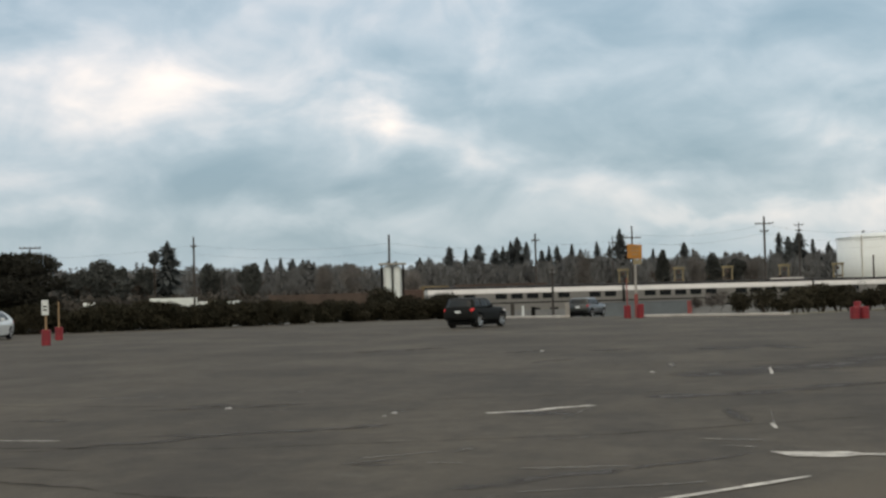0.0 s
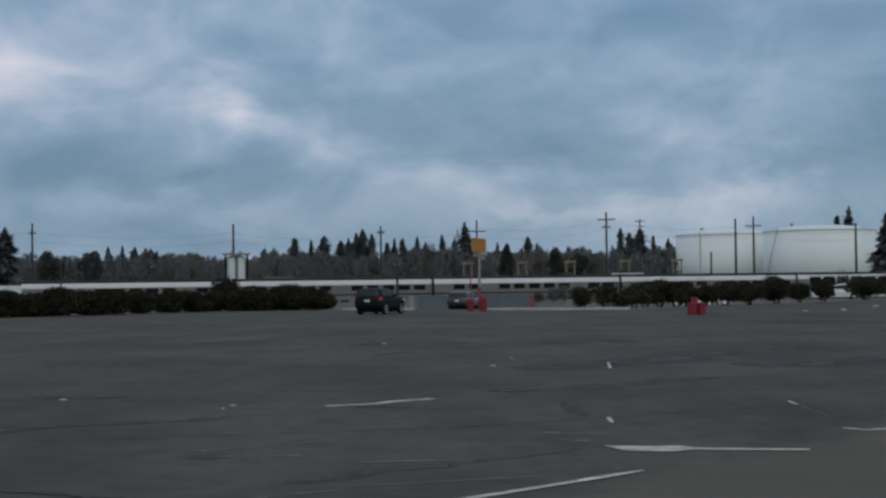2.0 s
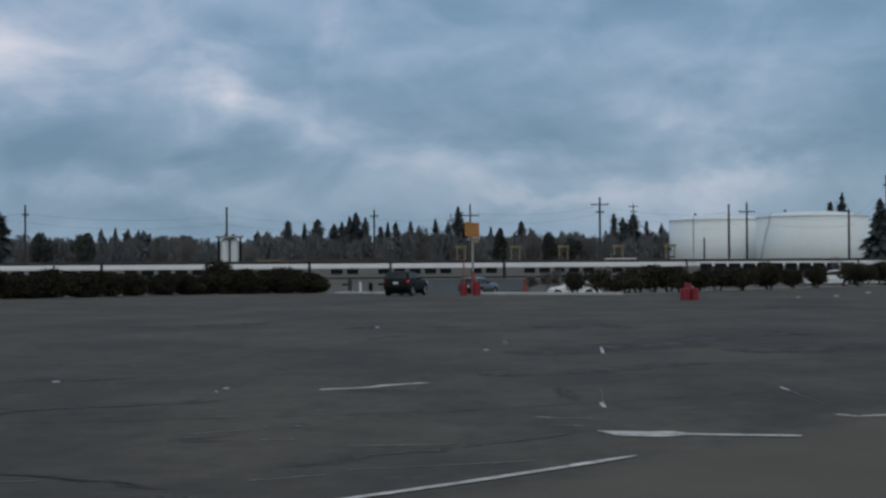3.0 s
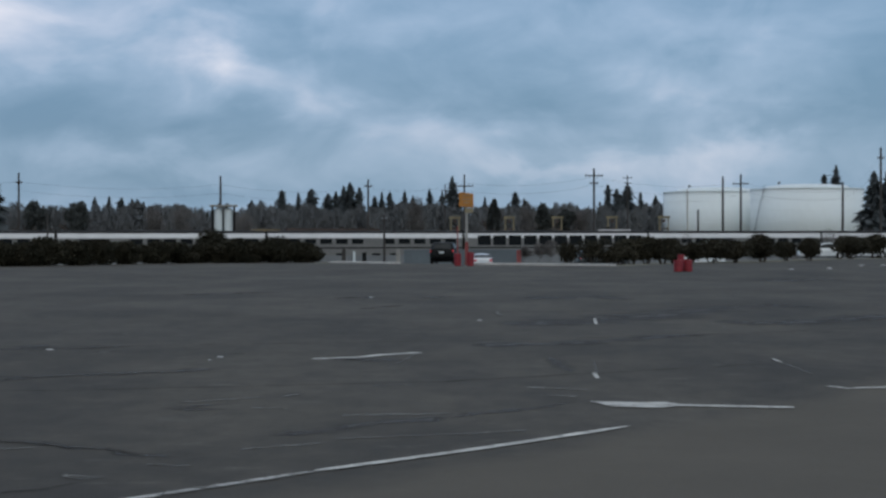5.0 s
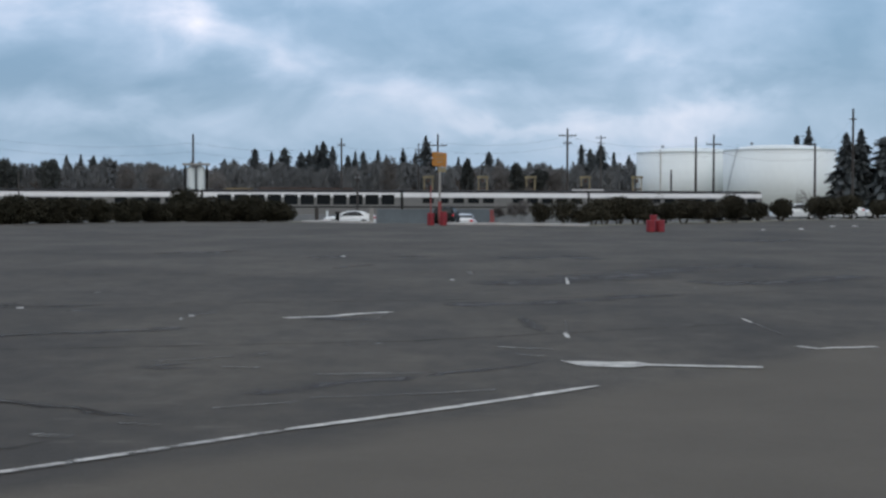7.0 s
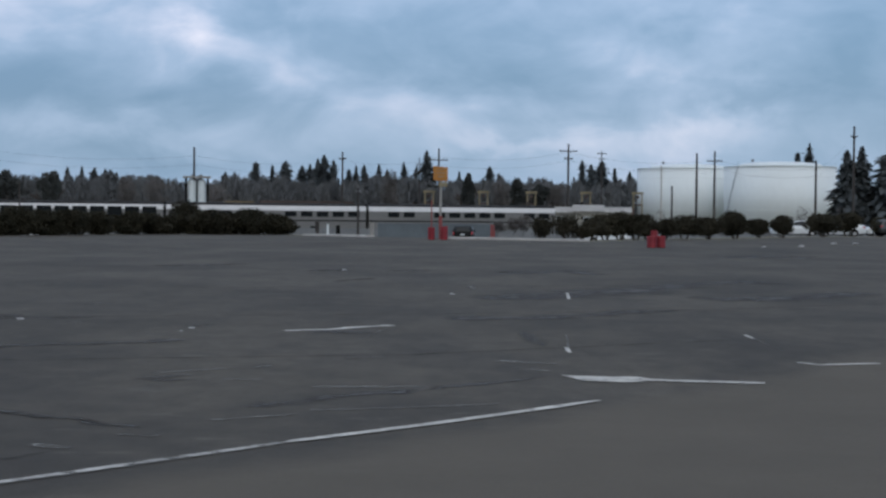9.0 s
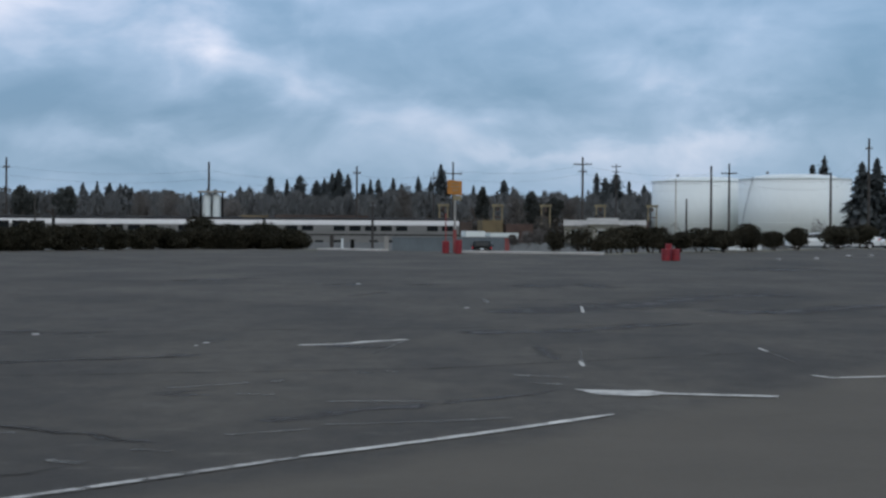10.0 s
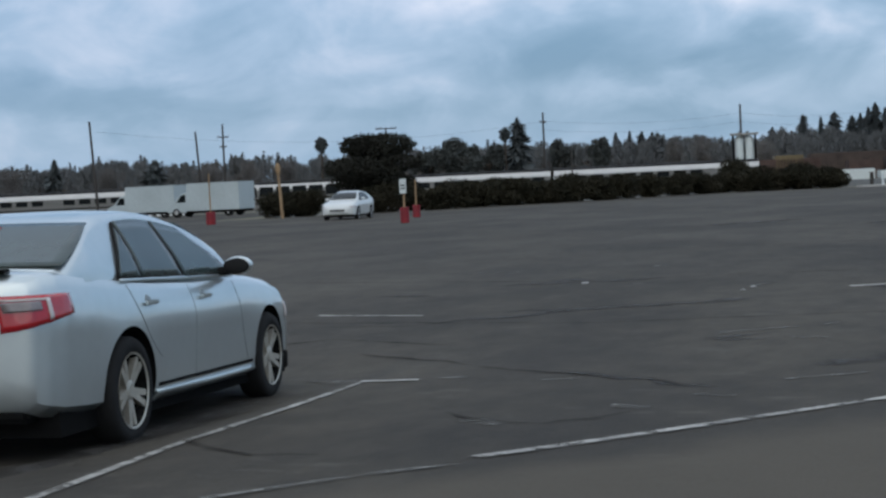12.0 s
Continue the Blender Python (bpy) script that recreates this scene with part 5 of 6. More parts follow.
# ---- utility poles and wires ----


def make_pole(az, el, dist, arms=(), r=0.17, lean=0.0, base=-2.0):
    x, y = polar(az, dist)
    h = level(el, dist) - base
    ob = thing("utility_pole", pose(x, y, base, 0, lean, az), "dark weathered wooden utility pole", "utility pole", "utility poles")
    part("shaft", lathe([(r, 0), (r * 0.9, h * 0.5), (r * 0.7, h)], 10), M_WOOD, ob)
    for drop, w in arms:
        arm = part("crossarm", boxed(-w / 2, w / 2, -0.16 - r, -r * 0.6, h - drop - 0.14, h - drop), M_WOOD, ob, "wooden crossarm")
        for k in (-0.46, -0.25, 0.25, 0.46):
            part("insulator", lathe([(0.05, h - drop), (0.06, h - drop + 0.10), (0.02, h - drop + 0.18)], 8, at=(k * w, -0.1 - r, 0)), M_CONCRETE, arm)
    return x, y, base + h


tops = []
for row in [(31.03, 2.80, 190, (), 0.17, -2.5), (15.02, 2.41, 222, ((1.3, 0.9),), 0.17, 0), (8.01, 2.34, 224, (), 0.19, 0), (2.71, 2.23, 226, ((0.9, 1.1),), 0.17, 0), (-0.77, 2.40, 228, ((1.6, 2.6),), 0.16, 0),
            (-5.45, 2.60, 232, ((1.0, 2.6), (2.1, 1.2)), 0.19, 0), (-10.03, 2.28, 238, (), 0.2, 0), (-10.66, 2.36, 239, ((1.4, 2.3),), 0.18, 0), (-14.18, 2.04, 244, (), 0.2, 0), (-15.47, 3.23, 244, ((1.5, 1.0),), 0.21, 0)]:
    tops.append(make_pole(*row))
for row in [(27.35, 2.30, 215, (), 0.17, -3), (26.55, 2.52, 230, ((1.8, 1.6), (3.2, 1.0)), 0.18, 0), (14.05, 1.0, 195, (), 0.12, 0), (2.13, 0.94, 150, ((0.4, 0.5),), 0.13, 0, -1.5), (-0.07, 2.06, 300, ((1.2, 1.5),), 0.13, 0),
            (-9.16, 1.11, 245, (), 0.17, 0), (-6.65, 2.35, 330, ((0.5, 2.0), (1.6, 1.4)), 0.15, 0), (20.7, 2.15, 200, ((0.1, 2.6), (0.8, 1.6)), 0.09, 0)]:
    make_pole(*row)


def make_wire(a, b, drop, sag=0.8):
    bm = bmesh.new()
    a, b = Vector(a) - Vector((0, 0, drop)), Vector(b) - Vector((0, 0, drop))
    pts = [a.lerp(b, i / 10) - Vector((0, 0, 4 * sag * (i / 10) * (1 - i / 10))) for i in range(11)]
    rings = [[bm.verts.new(p + Vector((0, 0.009 * math.cos(k * 1.5708), 0.009 * math.sin(k * 1.5708)))) for k in range(4)] for p in pts]
    for u, v in zip(rings, rings[1:]):
        for k in range(4):
            bm.faces.new((u[k], u[(k + 1) % 4], v[(k + 1) % 4], v[k]))
    tagged(part("overhead_wire", bm, M_WIRE), "thin dark overhead wire strung between poles", "wire", "overhead wires")


for a, b in zip(tops[1:], tops[2:]):
    for drop in (1.2, 2.4):
        make_wire(a, b, drop)
make_wire(tops[0], tops[1], 1.2, 2.0)

# ---- beyond the tracks: tanks, freight cars, gantries, a white silo house ----


def make_tank(az, dist, radius, el_top, label, stair=0, pipe=0.0):
    x, y = polar(az, dist)
    h = level(el_top, dist) + 2.0
    ob = thing("storage_tank", pose(x, y, -2.0), label, "storage tank", "storage tanks")
    seg = 72
    part("shell", lathe([(radius, 0), (radius, h)], seg), M_TANK, ob, smooth=False)
    for p in ob.children[0].data.polygons:
        p.use_smooth = len(p.vertices) == 4
    part("rim", lathe([(radius + 0.01, h - 0.25), (radius + 0.14, h - 0.22), (radius + 0.14, h + 0.02), (radius * 0.97, h + 0.03)], seg, caps=(False, False)), M_TANK, ob, "narrow rim angle round the top")
    part("roof", lathe([(radius * 0.98, h - 0.02), (radius * 0.76, h + 0.18), (radius * 0.70, h + 0.75), (radius * 0.45, h + 1.15), (0.5, h + 1.3)], seg), M_WHITE, ob, "shallow domed roof set inside the rim", True)
    for k in range(1, 6):
        part("shell_seam", lathe([(radius + 0.004, h * k / 6), (radius + 0.03, h * k / 6 + 0.03), (radius + 0.004, h * k / 6 + 0.06)], seg), M_TANK, ob)
    part("vent", lathe([(0.3, h + 1.25), (0.3, h + 1.6), (0.55, h + 1.7), (0.15, h + 1.9)], 12, at=(-radius * 0.5, 0, 0)), M_CONCRETE, ob)
    if pipe:
        part("riser_pipe", tube(bmesh.new(), (pipe, -math.sqrt(radius ** 2 - pipe ** 2) - 0.15, 0), (pipe, -math.sqrt(radius ** 2 - pipe ** 2) - 0.15, h + 0.4), 0.14, seg=8), M_PALEKERB, ob, "pale grey riser pipe up the shell")
    # stair winding up the shell
    bm = bmesh.new()
    prev = None
    for i in range(30):
        a, u = radians(stair + i * 0.9), i / 29
        c = Vector((math.cos(a) * (radius + 0.35), math.sin(a) * (radius + 0.35), h * u))
        if prev:
            tube(bm, prev + Vector((0, 0, 1.0)), c + Vector((0, 0, 1.0)), 0.03, seg=4)
            tube(bm, prev, c, 0.07, seg=4)
        prev = c
    part("stair", bm, M_CONCRETE, ob, "narrow stair winding up the shell")


make_tank(-9.75, 420, 13.4, 1.72, "white cylindrical storage tank with a shallow roof", 40, -8.8)
make_tank(-12.95, 400, 13.7, 1.80, "large white cylindrical storage tank with a shallow roof", 186)


def make_freight(s0, length, z0, z1, material, p, label, category="freight car", ribs=9):
    base = by_track(s0, p, RAIL_Z)
    m = Matrix.Translation(base) @ pose(0, 0, 0, 0, 0, 195)
    ob = thing("freight_car" if category == "freight car" else "trailer", m, label, category, category + "s beyond the railway")
    top, low = z1 - RAIL_Z, z0 - RAIL_Z
    part("body", boxed(-length, 0, -1.4, 1.4, low, top, bevel=0.05), material, ob)
    for k in range(ribs):
        x = -length * (k + 0.5) / ribs
        part("rib", boxed(x - 0.06, x + 0.06, 1.4, 1.46, low + 0.1, top - 0.1), material, ob)
    part("frame", boxed(-length + 0.3, -0.3, -1.1, 1.1, low - 0.25, low + 0.02), M_DARK, ob)
    for x in (-1.8, -length + 1.8):
        part("wheel_set", lathe([(0.45, -1.0), (0.45, 1.0)], 14, axis="Y", at=(x, 0, 0.45)), M_DARK, ob)
        part("bolster", boxed(x - 0.9, x + 0.9, -0.9, 0.9, 0.4, low), M_DARK, ob)


for az, ln, z1, material, name in [(12.4, 15, 2.6, M_BROWN, "brown steel freight car on the far track"), (8.6, 14, 2.9, M_RUST, "rust-red freight car on the far track"), (6.9, 4.2, 3.4, M_MUSTARD, "mustard yellow freight box on the far track"),
                                   (5.7, 14.5, 3.5, M_BROWN, "brown steel freight car on the far track"), (1.9, 3.4, 3.1, M_MUSTARD, "mustard yellow freight box on the far track"), (-2.6, 4.5, 2.3, M_RUST, "rust-red freight car on the far track"), (-1.75, 3.4, 2.9, M_MUSTARD, "mustard yellow freight box on the far track"), (-7.1, 3.0, 2.9, M_RUST, "rust-red freight car on the far track")]:
    make_freight(s_of(az, 240), ln, RAIL_Z + 1.1, z1, material, 240, name)
for az, ln, z1 in [(4.75, 5.2, 0.95), (3.3, 2.6, 0.6), (2.5, 4.8, 0.85), (1.05, 2.4, 0.55), (0.25, 5.0, 0.75), (-1.2, 3.0, 1.2), (-2.1, 4.4, 0.95), (16.6, 6.6, 2.5), (14.9, 6.0, 1.9), (18.9, 1.7, 2.1)]:
    make_freight(s_of(az, 226), ln, RAIL_Z + 0.9, z1, M_WHITE if ln > 3.1 else M_TANK, 226 + ln * 0.2, "white parked trailer behind the railway", "trailer", 5)
for az, ln, z1, material in [(0.55, 4.2, 2.3, M_RUST), (-0.85, 2.4, 2.55, M_BROWN), (3.1, 5.0, 2.5, M_BROWN), (4.4, 4.6, 2.2, M_RUST)]:
    make_freight(s_of(az, 234), ln, RAIL_Z + 1.1, z1, material, 234, "rusty open wagon on the far track")


def make_gantry(az, width, el0, el1, dist=274):
    x, y = polar(az, dist)
    z0, z1 = level(el0, dist) + 2.0, level(el1, dist) + 2.0
    w = dist * math.tan(radians(width)) / 2
    ob = thing("yellow_gantry", pose(x, y, -2.0, 0, 0, az), "small yellow steel gantry standing in the rail yard", "gantry", "yellow gantries")
    for s in (-1, 1):
        part("leg", boxed(s * w - 0.12, s * w + 0.12, -0.12, 0.12, 0, z1 - 0.3), M_YELLOW, ob)
    part("beam", boxed(-w - 0.3, w + 0.3, -0.2, 0.2, z1 - 0.38, z1, bevel=0.04), M_YELLOW, ob)
    part("cross_bar", boxed(-w, w, -0.1, 0.1, z0 - 0.1, z0 + 0.15), M_BROWN, ob)
    part("cabin", boxed(-w * 0.35, w * 0.35, -0.22, 0.28, z1 - 1.1, z1 - 0.55), M_BROWN, ob)


for az in (-0.43, -2.40, -4.13, -6.10, -7.95):
    make_gantry(az, 0.30, 0.42, 0.88)


def make_silo_house():
    x, y = polar(7.95, 222)
    ob = thing("silo_house", pose(x, y, -2.0, 0, 0, 8), "pair of white bins under a flat canopy beside the railway", "silo")
    for s in (-0.55, 0.85):
        part("bin", lathe([(0.52, 3.4), (0.56, 3.6), (0.56, 7.9), (0.3, 8.2)], 20, at=(s, 0, 0)), M_WHITE, ob, "white upright bin")
        part("bin_leg", boxed(s - 0.3, s + 0.3, -0.3, 0.3, 0, 3.45), M_DARK, ob)
    part("canopy", boxed(-1.75, 2.1, -1.0, 1.0, 8.35, 8.62, bevel=0.04), M_KERB, ob, "flat pale canopy")
    for s in (-1.35, 1.65):
        part("column", boxed(s - 0.13, s + 0.13, -0.5, -0.25, 0, 8.4), M_DARK, ob, "dark column")


make_silo_house()


def make_house():
    """A low pale building with three roofs beyond the railway."""
    x, y = polar(-6.3, 228)
    ob = thing("low_house", pose(x, y, -2.0, 0, 0, -6.3), "low pale house with whitish gable roofs beyond the railway", "house")
    for x0, x1, eave, ridge, dep in ((-5.9, -2.6, 4.0, 4.9, 2.4), (-2.6, 1.7, 4.2, 5.2, 3.0), (1.7, 5.6, 4.1, 4.9, 2.4)):
        part("wall", boxed(x0, x1, -dep, dep, 0, eave), M_HOUSE, ob, "pale rendered wall")
        bm = bmesh.new()
        prof = [(-dep - 0.35, eave - 0.05), (-dep - 0.35, eave + 0.12), (0, ridge), (dep + 0.35, eave + 0.12), (dep + 0.35, eave - 0.05)]
        ends = [[bm.verts.new((xx, yy, zz)) for yy, zz in prof] for xx in (x0 - 0.15, x1 + 0.12)]
        for i in range(5):
            bm.faces.new((ends[0][i], ends[0][(i + 1) % 5], ends[1][(i + 1) % 5], ends[1][i]))
        bm.faces.new(ends[0]), bm.faces.new(ends[1])
        part("roof", bm, M_KERB, ob, "whitish gable roof")
        mid = (x0 + x1) / 2
        win = part("window", boxed(mid - 0.6, mid + 0.6, -dep - 0.03, -dep + 0.02, 2.3, 3.4), M_WINDOW, ob)
        part("frame", boxed(mid - 0.7, mid + 0.7, -dep - 0.015, -dep + 0.01, 2.2, 3.5), M_WHITE, win)


make_house()

# street furniture in the gap
for az, d, h, w, m, label in [(3.22, 150, 1.5, 0.22, M_WHITE, "white painted roadside marker post"), (2.85, 118, 0.7, 0.3, M_DARK, "short dark bollard by the kerb"), (1.62, 112, 0.95, 0.3, M_KERB, "pale concrete utility box"), (3.6, 125, 1.0, 0.3, M_WOOD, "short weathered wooden roadside post"),
                              (-2.75, 118, 1.1, 0.35, M_REDLIGHT, "faded red roadside post")]:
    x, y = polar(az, d)
    z = ground_z(x, y)
    ob = thing("roadside_post", pose(x, y, z, 0, 0, az), label, "post")
    part("shaft", boxed(-w / 2, w / 2, -w / 2, w / 2, -0.1, h, bevel=0.03), m, ob)
    part("cap", boxed(-w / 2 - 0.03, w / 2 + 0.03, -w / 2 - 0.03, w / 2 + 0.03, h, h + 0.07, bevel=0.02), m, ob)

# ---- plants ----


def leaves(blobs, count, size, seed, thin=1.0, droop=0.0):
    """Many small leaf cards inside a set of (x, y, z, rx, ry, rz) lobes, denser at the skin."""
    rng = random.Random(seed)
    verts, faces = [], []
    weights = [b[3] * b[4] + b[4] * b[5] + b[3] * b[5] for b in blobs]
    for _ in range(count):
        b = rng.choices(blobs, weights)[0]
        d = Vector((rng.gauss(0, 1), rng.gauss(0, 1), rng.gauss(0, 1))).normalized()
        r = rng.uniform(0.35, 1.0) ** 0.5 * rng.uniform(0.9, 1.08)
        c = Vector((b[0] + d.x * b[3] * r, b[1] + d.y * b[4] * r, b[2] + d.z * b[5] * r))
        u = Vector((rng.gauss(0, 1), rng.gauss(0, 1), rng.gauss(0, 1) - droop)).normalized()
        v = u.cross(Vector((rng.gauss(0, 1), rng.gauss(0, 1), rng.gauss(0, 1)))).normalized()
        s = size * rng.uniform(0.6, 1.4)
        i = len(verts)
        verts += [c - u * s, c + v * s * 0.5 * thin, c + u * s, c - v * s * 0.5 * thin]
        faces.append((i, i + 1, i + 2, i + 3))
    return verts, faces


def make_bush(x, y, rx, height, seed, material, trunk=0.0, dense=1.0, name="hedge_bush", label="dense dark clipped hedge bush", group="hedge bushes"):
    rng = random.Random(seed)
    ob = thing(name, pose(x, y, ground_z(x, y), 0, 0, rng.uniform(0, 360)), label, "bush", group)
    lobes = []
    body = height - trunk
    for k in range(14):
        a, q = rng.uniform(0, 6.28), rng.uniform(0, 0.6)
        lobes.append((math.cos(a) * rx * q, math.sin(a) * rx * q, trunk + body * (rng.uniform(0.18, 0.4) if k % 2 else rng.uniform(0.45, 0.70)), rx * rng.uniform(0.45, 0.65), rx * rng.uniform(0.45, 0.65), body * rng.uniform(0.22, 0.34)))
    v, f = leaves(lobes, int((4200 + 2400 * rx) * (0.75 if trunk else 1.0) * dense), 0.088, seed)
    obj("foliage", v, f, material, ob)
    for _ in range(4):
        a = rng.uniform(0, 6.28)
        bm = bmesh.new()
        tube(bm, (0.1 * math.cos(a), 0.1 * math.sin(a), -0.1), (rx * 0.5 * math.cos(a), rx * 0.5 * math.sin(a), trunk + body * 0.5), 0.07, 0.03)
        part("stem", bm, M_BARK, ob)
    return ob


rng = random.Random(11)
x = -41.0
k = 0
while x < -9.6:
    step = rng.uniform(1.3, 1.9)
    if not -39.5 < x < -36.5:
        make_bush(x, edge_y(x) + 1.9 + rng.uniform(-0.3, 0.3), rng.uniform(1.35, 1.75), rng.uniform(1.55, 1.95), 100 + k, M_HEDGE)
    x += step * (0.75 if x < -20 else 0.95)
    k += 1
make_bush(-17.3, 119.0, 1.55, 2.65, 300, M_HEDGE, label="tall rounded dark bush rising above the hedge")
make_bush(-12.5, 118.4, 1.5, 2.2, 301, M_HEDGE)
for i, (bx, by, w, h) in enumerate([(7.9, 99.7, 0.95, 1.46), (9.8, 102.8, 1.45, 1.75), (10.7, 102.7, 0.8, 1.05), (13.1, 109.8, 1.5, 1.8), (14.1, 109.6, 1.5, 1.95), (15.2, 109.5, 1.5, 1.8), (16.0, 109.4, 1.1, 1.35), (17.6, 112.1, 1.1, 1.5),
                                   (19.2, 113.2, 1.7, 1.8), (21.1, 114.2, 1.5, 1.55), (23.6, 116.9, 1.6, 2.1), (26.7, 122.8, 1.4, 1.5), (28.4, 122.6, 1.4, 1.8), (34.2, 132.6, 2.0, 2.05), (38.9, 142.5, 1.7, 2.2), (12.0, 106.5, 1.2, 1.55), (41.5, 141, 1.7, 1.9)]):
    make_bush(bx, by, w * 0.86, h * 1.04, 400 + i, M_SHRUB, h * 0.20, 0.32 if by < 104 else 1.0, "trimmed_shrub", "rounded trimmed shrub on bare stems", "trimmed shrubs")


def limbs(bm, start, length, direction, radius, depth, rng, tips):
    end = start + direction * length
    tube(bm, start, end, radius, radius * 0.62, 5)
    if depth == 0:
        tips.append(end)
        return
    for _ in range(3):
        d = (direction + Vector((rng.gauss(0, 0.5), rng.gauss(0, 0.5), rng.gauss(0.12, 0.25)))).normalized()
        limbs(bm, end, length * rng.uniform(0.6, 0.8), d, radius * 0.6, depth - 1, rng, tips)


def make_broadleaf(x, y, base, height, width, seed, material, count, size, label, bare=False, low=0.42):
    rng = random.Random(seed)
    ob = thing("tree", pose(x, y, base, 0, 0, rng.uniform(0, 360)), label, "tree")
    bm, tips = bmesh.new(), []
    limbs(bm, Vector((0, 0, -0.2)), height * 0.28, Vector((0, 0, 1)), height * (0.008 if bare else 0.035), 3, rng, tips)
    part("trunk", bm, M_BARK, ob, "branching brown trunk")
    lobes = []
    for _ in range(14):
        a, q, zz = rng.uniform(0, 6.28), rng.uniform(0.0, 0.62), rng.uniform(low, 0.84)
        q *= math.sin(math.pi * min(0.98, max(0.1, (zz - 0.2) / 0.8))) ** 0.85
        lobes.append((math.cos(a) * width * q, math.sin(a) * width * q, height * zz, width * rng.uniform(0.24, 0.42), width * rng.uniform(0.24, 0.42), height * rng.uniform(0.10, 0.17)))
    v, f = leaves(lobes, count, size, seed, 0.22 if bare else 1.0)
    obj("crown", v, f, material, ob)
    return ob


def make_conifer(az, el, dist, width, seed, base=-2.0):
    rng = random.Random(seed)
    x, y = polar(az, dist)
    h = level(el, dist) - base
    ob = thing("conifer", pose(x, y, base), "tall dark conifer in the distant tree line, paled with painted haze", "tree", "distant conifers")
    part("trunk", lathe([(0.35, 0), (0.05, h)], 7), M_BARK, ob)
    verts, faces = [], []
    w = dist * math.tan(radians(width)) * 1.3
    whorls = [rng.uniform(0.5, 1.25) for _ in range(26)]
    bulge = [rng.uniform(0.65, 1.25) for _ in range(8)]
    lean = rng.uniform(-0.25, 0.25)
    taper = rng.uniform(0.35, 0.75)
    for _ in range(2600):
        u = rng.uniform(0.06, 1.0) ** 0.8
        reach = w * (1 - u) ** taper * rng.uniform(0.35, 1.1) * whorls[int(u * 25)] + 0.2
        if rng.random() < 0.10:
            reach *= 1.4
        a = rng.uniform(0, 6.28)
        reach *= bulge[(int(a * 0.63) * 3 + int(u * 7)) % 8]
        z = h * u + rng.uniform(-0.4, 0.4)
        inner = Vector((math.cos(a) * reach * 0.2 + lean * u, math.sin(a) * reach * 0.2, z + reach * 0.15))
        outer = Vector((math.cos(a) * reach + lean * u, math.sin(a) * reach, z - reach * rng.uniform(-0.1, 0.45)))
        side = Vector((-math.sin(a), math.cos(a), rng.uniform(-0.6, 0.6))) * (0.12 + reach * 0.09)
        mid = inner.lerp(outer, 0.6)
        i = len(verts)
        verts += [inner, mid + side, outer, mid - side]
        faces.append((i, i + 1, i + 2, i + 3))
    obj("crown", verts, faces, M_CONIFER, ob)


CONIFERS = [(5.84, 1.82, 0.36), (5.25, 1.72, 0.28), (4.76, 1.87, 0.36), (4.17, 1.69, 0.3), (3.6, 1.98, 0.4), (3.38, 2.1, 0.36), (3.05, 1.92, 0.34), (1.93, 1.76, 0.3), (1.42, 1.80, 0.36), (0.5, 1.88, 0.4), (-0.36, 2.32, 0.55), (-2.61, 1.75, 0.42),
            (-5.93, 2.01, 0.4), (-6.25, 1.85, 0.3), (-6.67, 1.97, 0.42), (-7.14, 1.71, 0.35), (-7.66, 1.60, 0.3), (-13.95, 2.62, 0.5), (-13.55, 2.30, 0.3), (-15.2, 2.37, 0.6), (-15.75, 2.5, 0.6), (-16.6, 2.2, 0.7), (15.95, 2.24, 0.62), (2.5, 1.6, 0.4), (6.9, 1.45, 0.3),
            (-1.5, 1.55, 0.3), (12.4, 1.55, 0.3), (11.95, 1.58, 0.3), (11.5, 1.54, 0.3), (11.15, 1.5, 0.3), (32.5, 1.47, 0.5), (29.0, 1.30, 0.5), (2.2, 1.75, 0.28), (3.9, 1.78, 0.3), (0.05, 1.75, 0.35), (1.1, 1.62, 0.4)]
for i, (az, el, w) in enumerate(CONIFERS):
    make_conifer(az, el, 470 if -14.5 < az < -13 else 340 if az < -14 or az > 15 else 500 + (i * 37) % 90, w, 700 + i)
for i, (az, el, w, d, bare) in enumerate([(14.51, 1.51, 1.1, 300, 0), (13.0, 1.59, 0.9, 310, 0), (-1.81, 1.70, 0.55, 300, 0), (-3.6, 1.46, 0.9, 320, 0), (-4.45, 1.30, 0.9, 330, 0), (16.9, 1.52, 1.1, 290, 0), (18.3, 1.80, 2.1, 260, 0), (19.3, 1.45, 1.6, 265, 0), (25.85, 1.45, 1.2, 300, 1),
                                           (27.0, 1.3, 1.5, 310, 1), (22.5, 1.1, 1.4, 300, 0), (33.9, 1.35, 1.5, 300, 1), (0.9, 1.65, 0.8, 330, 1), (9.3, 1.35, 1.2, 330, 1), (7.2, 1.25, 1.2, 340, 1), (-3.0, 1.35, 1.0, 310, 1), (-5.0, 1.4, 1.0, 330, 1), (30.6, 1.2, 1.4, 300, 1), (24.4, 1.25, 1.2, 300, 1),
                                           (17.6, 1.5, 1.0, 280, 0), (10.4, 1.4, 1.0, 340, 1)]):
    x, y = polar(az, d)
    make_broadleaf(x, y, -2.0, level(el, d) + 2.0, d * math.tan(radians(w)) * 0.62, 800 + i, M_TWIG if bare else M_FAROAK, 5200, 0.26, "leafless grey tree in the distance" if bare else "dark evergreen tree in the distance, paled with painted haze", bool(bare))
# the big dark evergreen behind the white sedan
ox, oy = polar(21.2, 103)
make_broadleaf(ox, oy, ground_z(ox, oy) - 0.1, 5.3, 5.4, 900, M_OAK, 24000, 0.11, "broad dark evergreen tree standing in the hedge", False, 0.26)
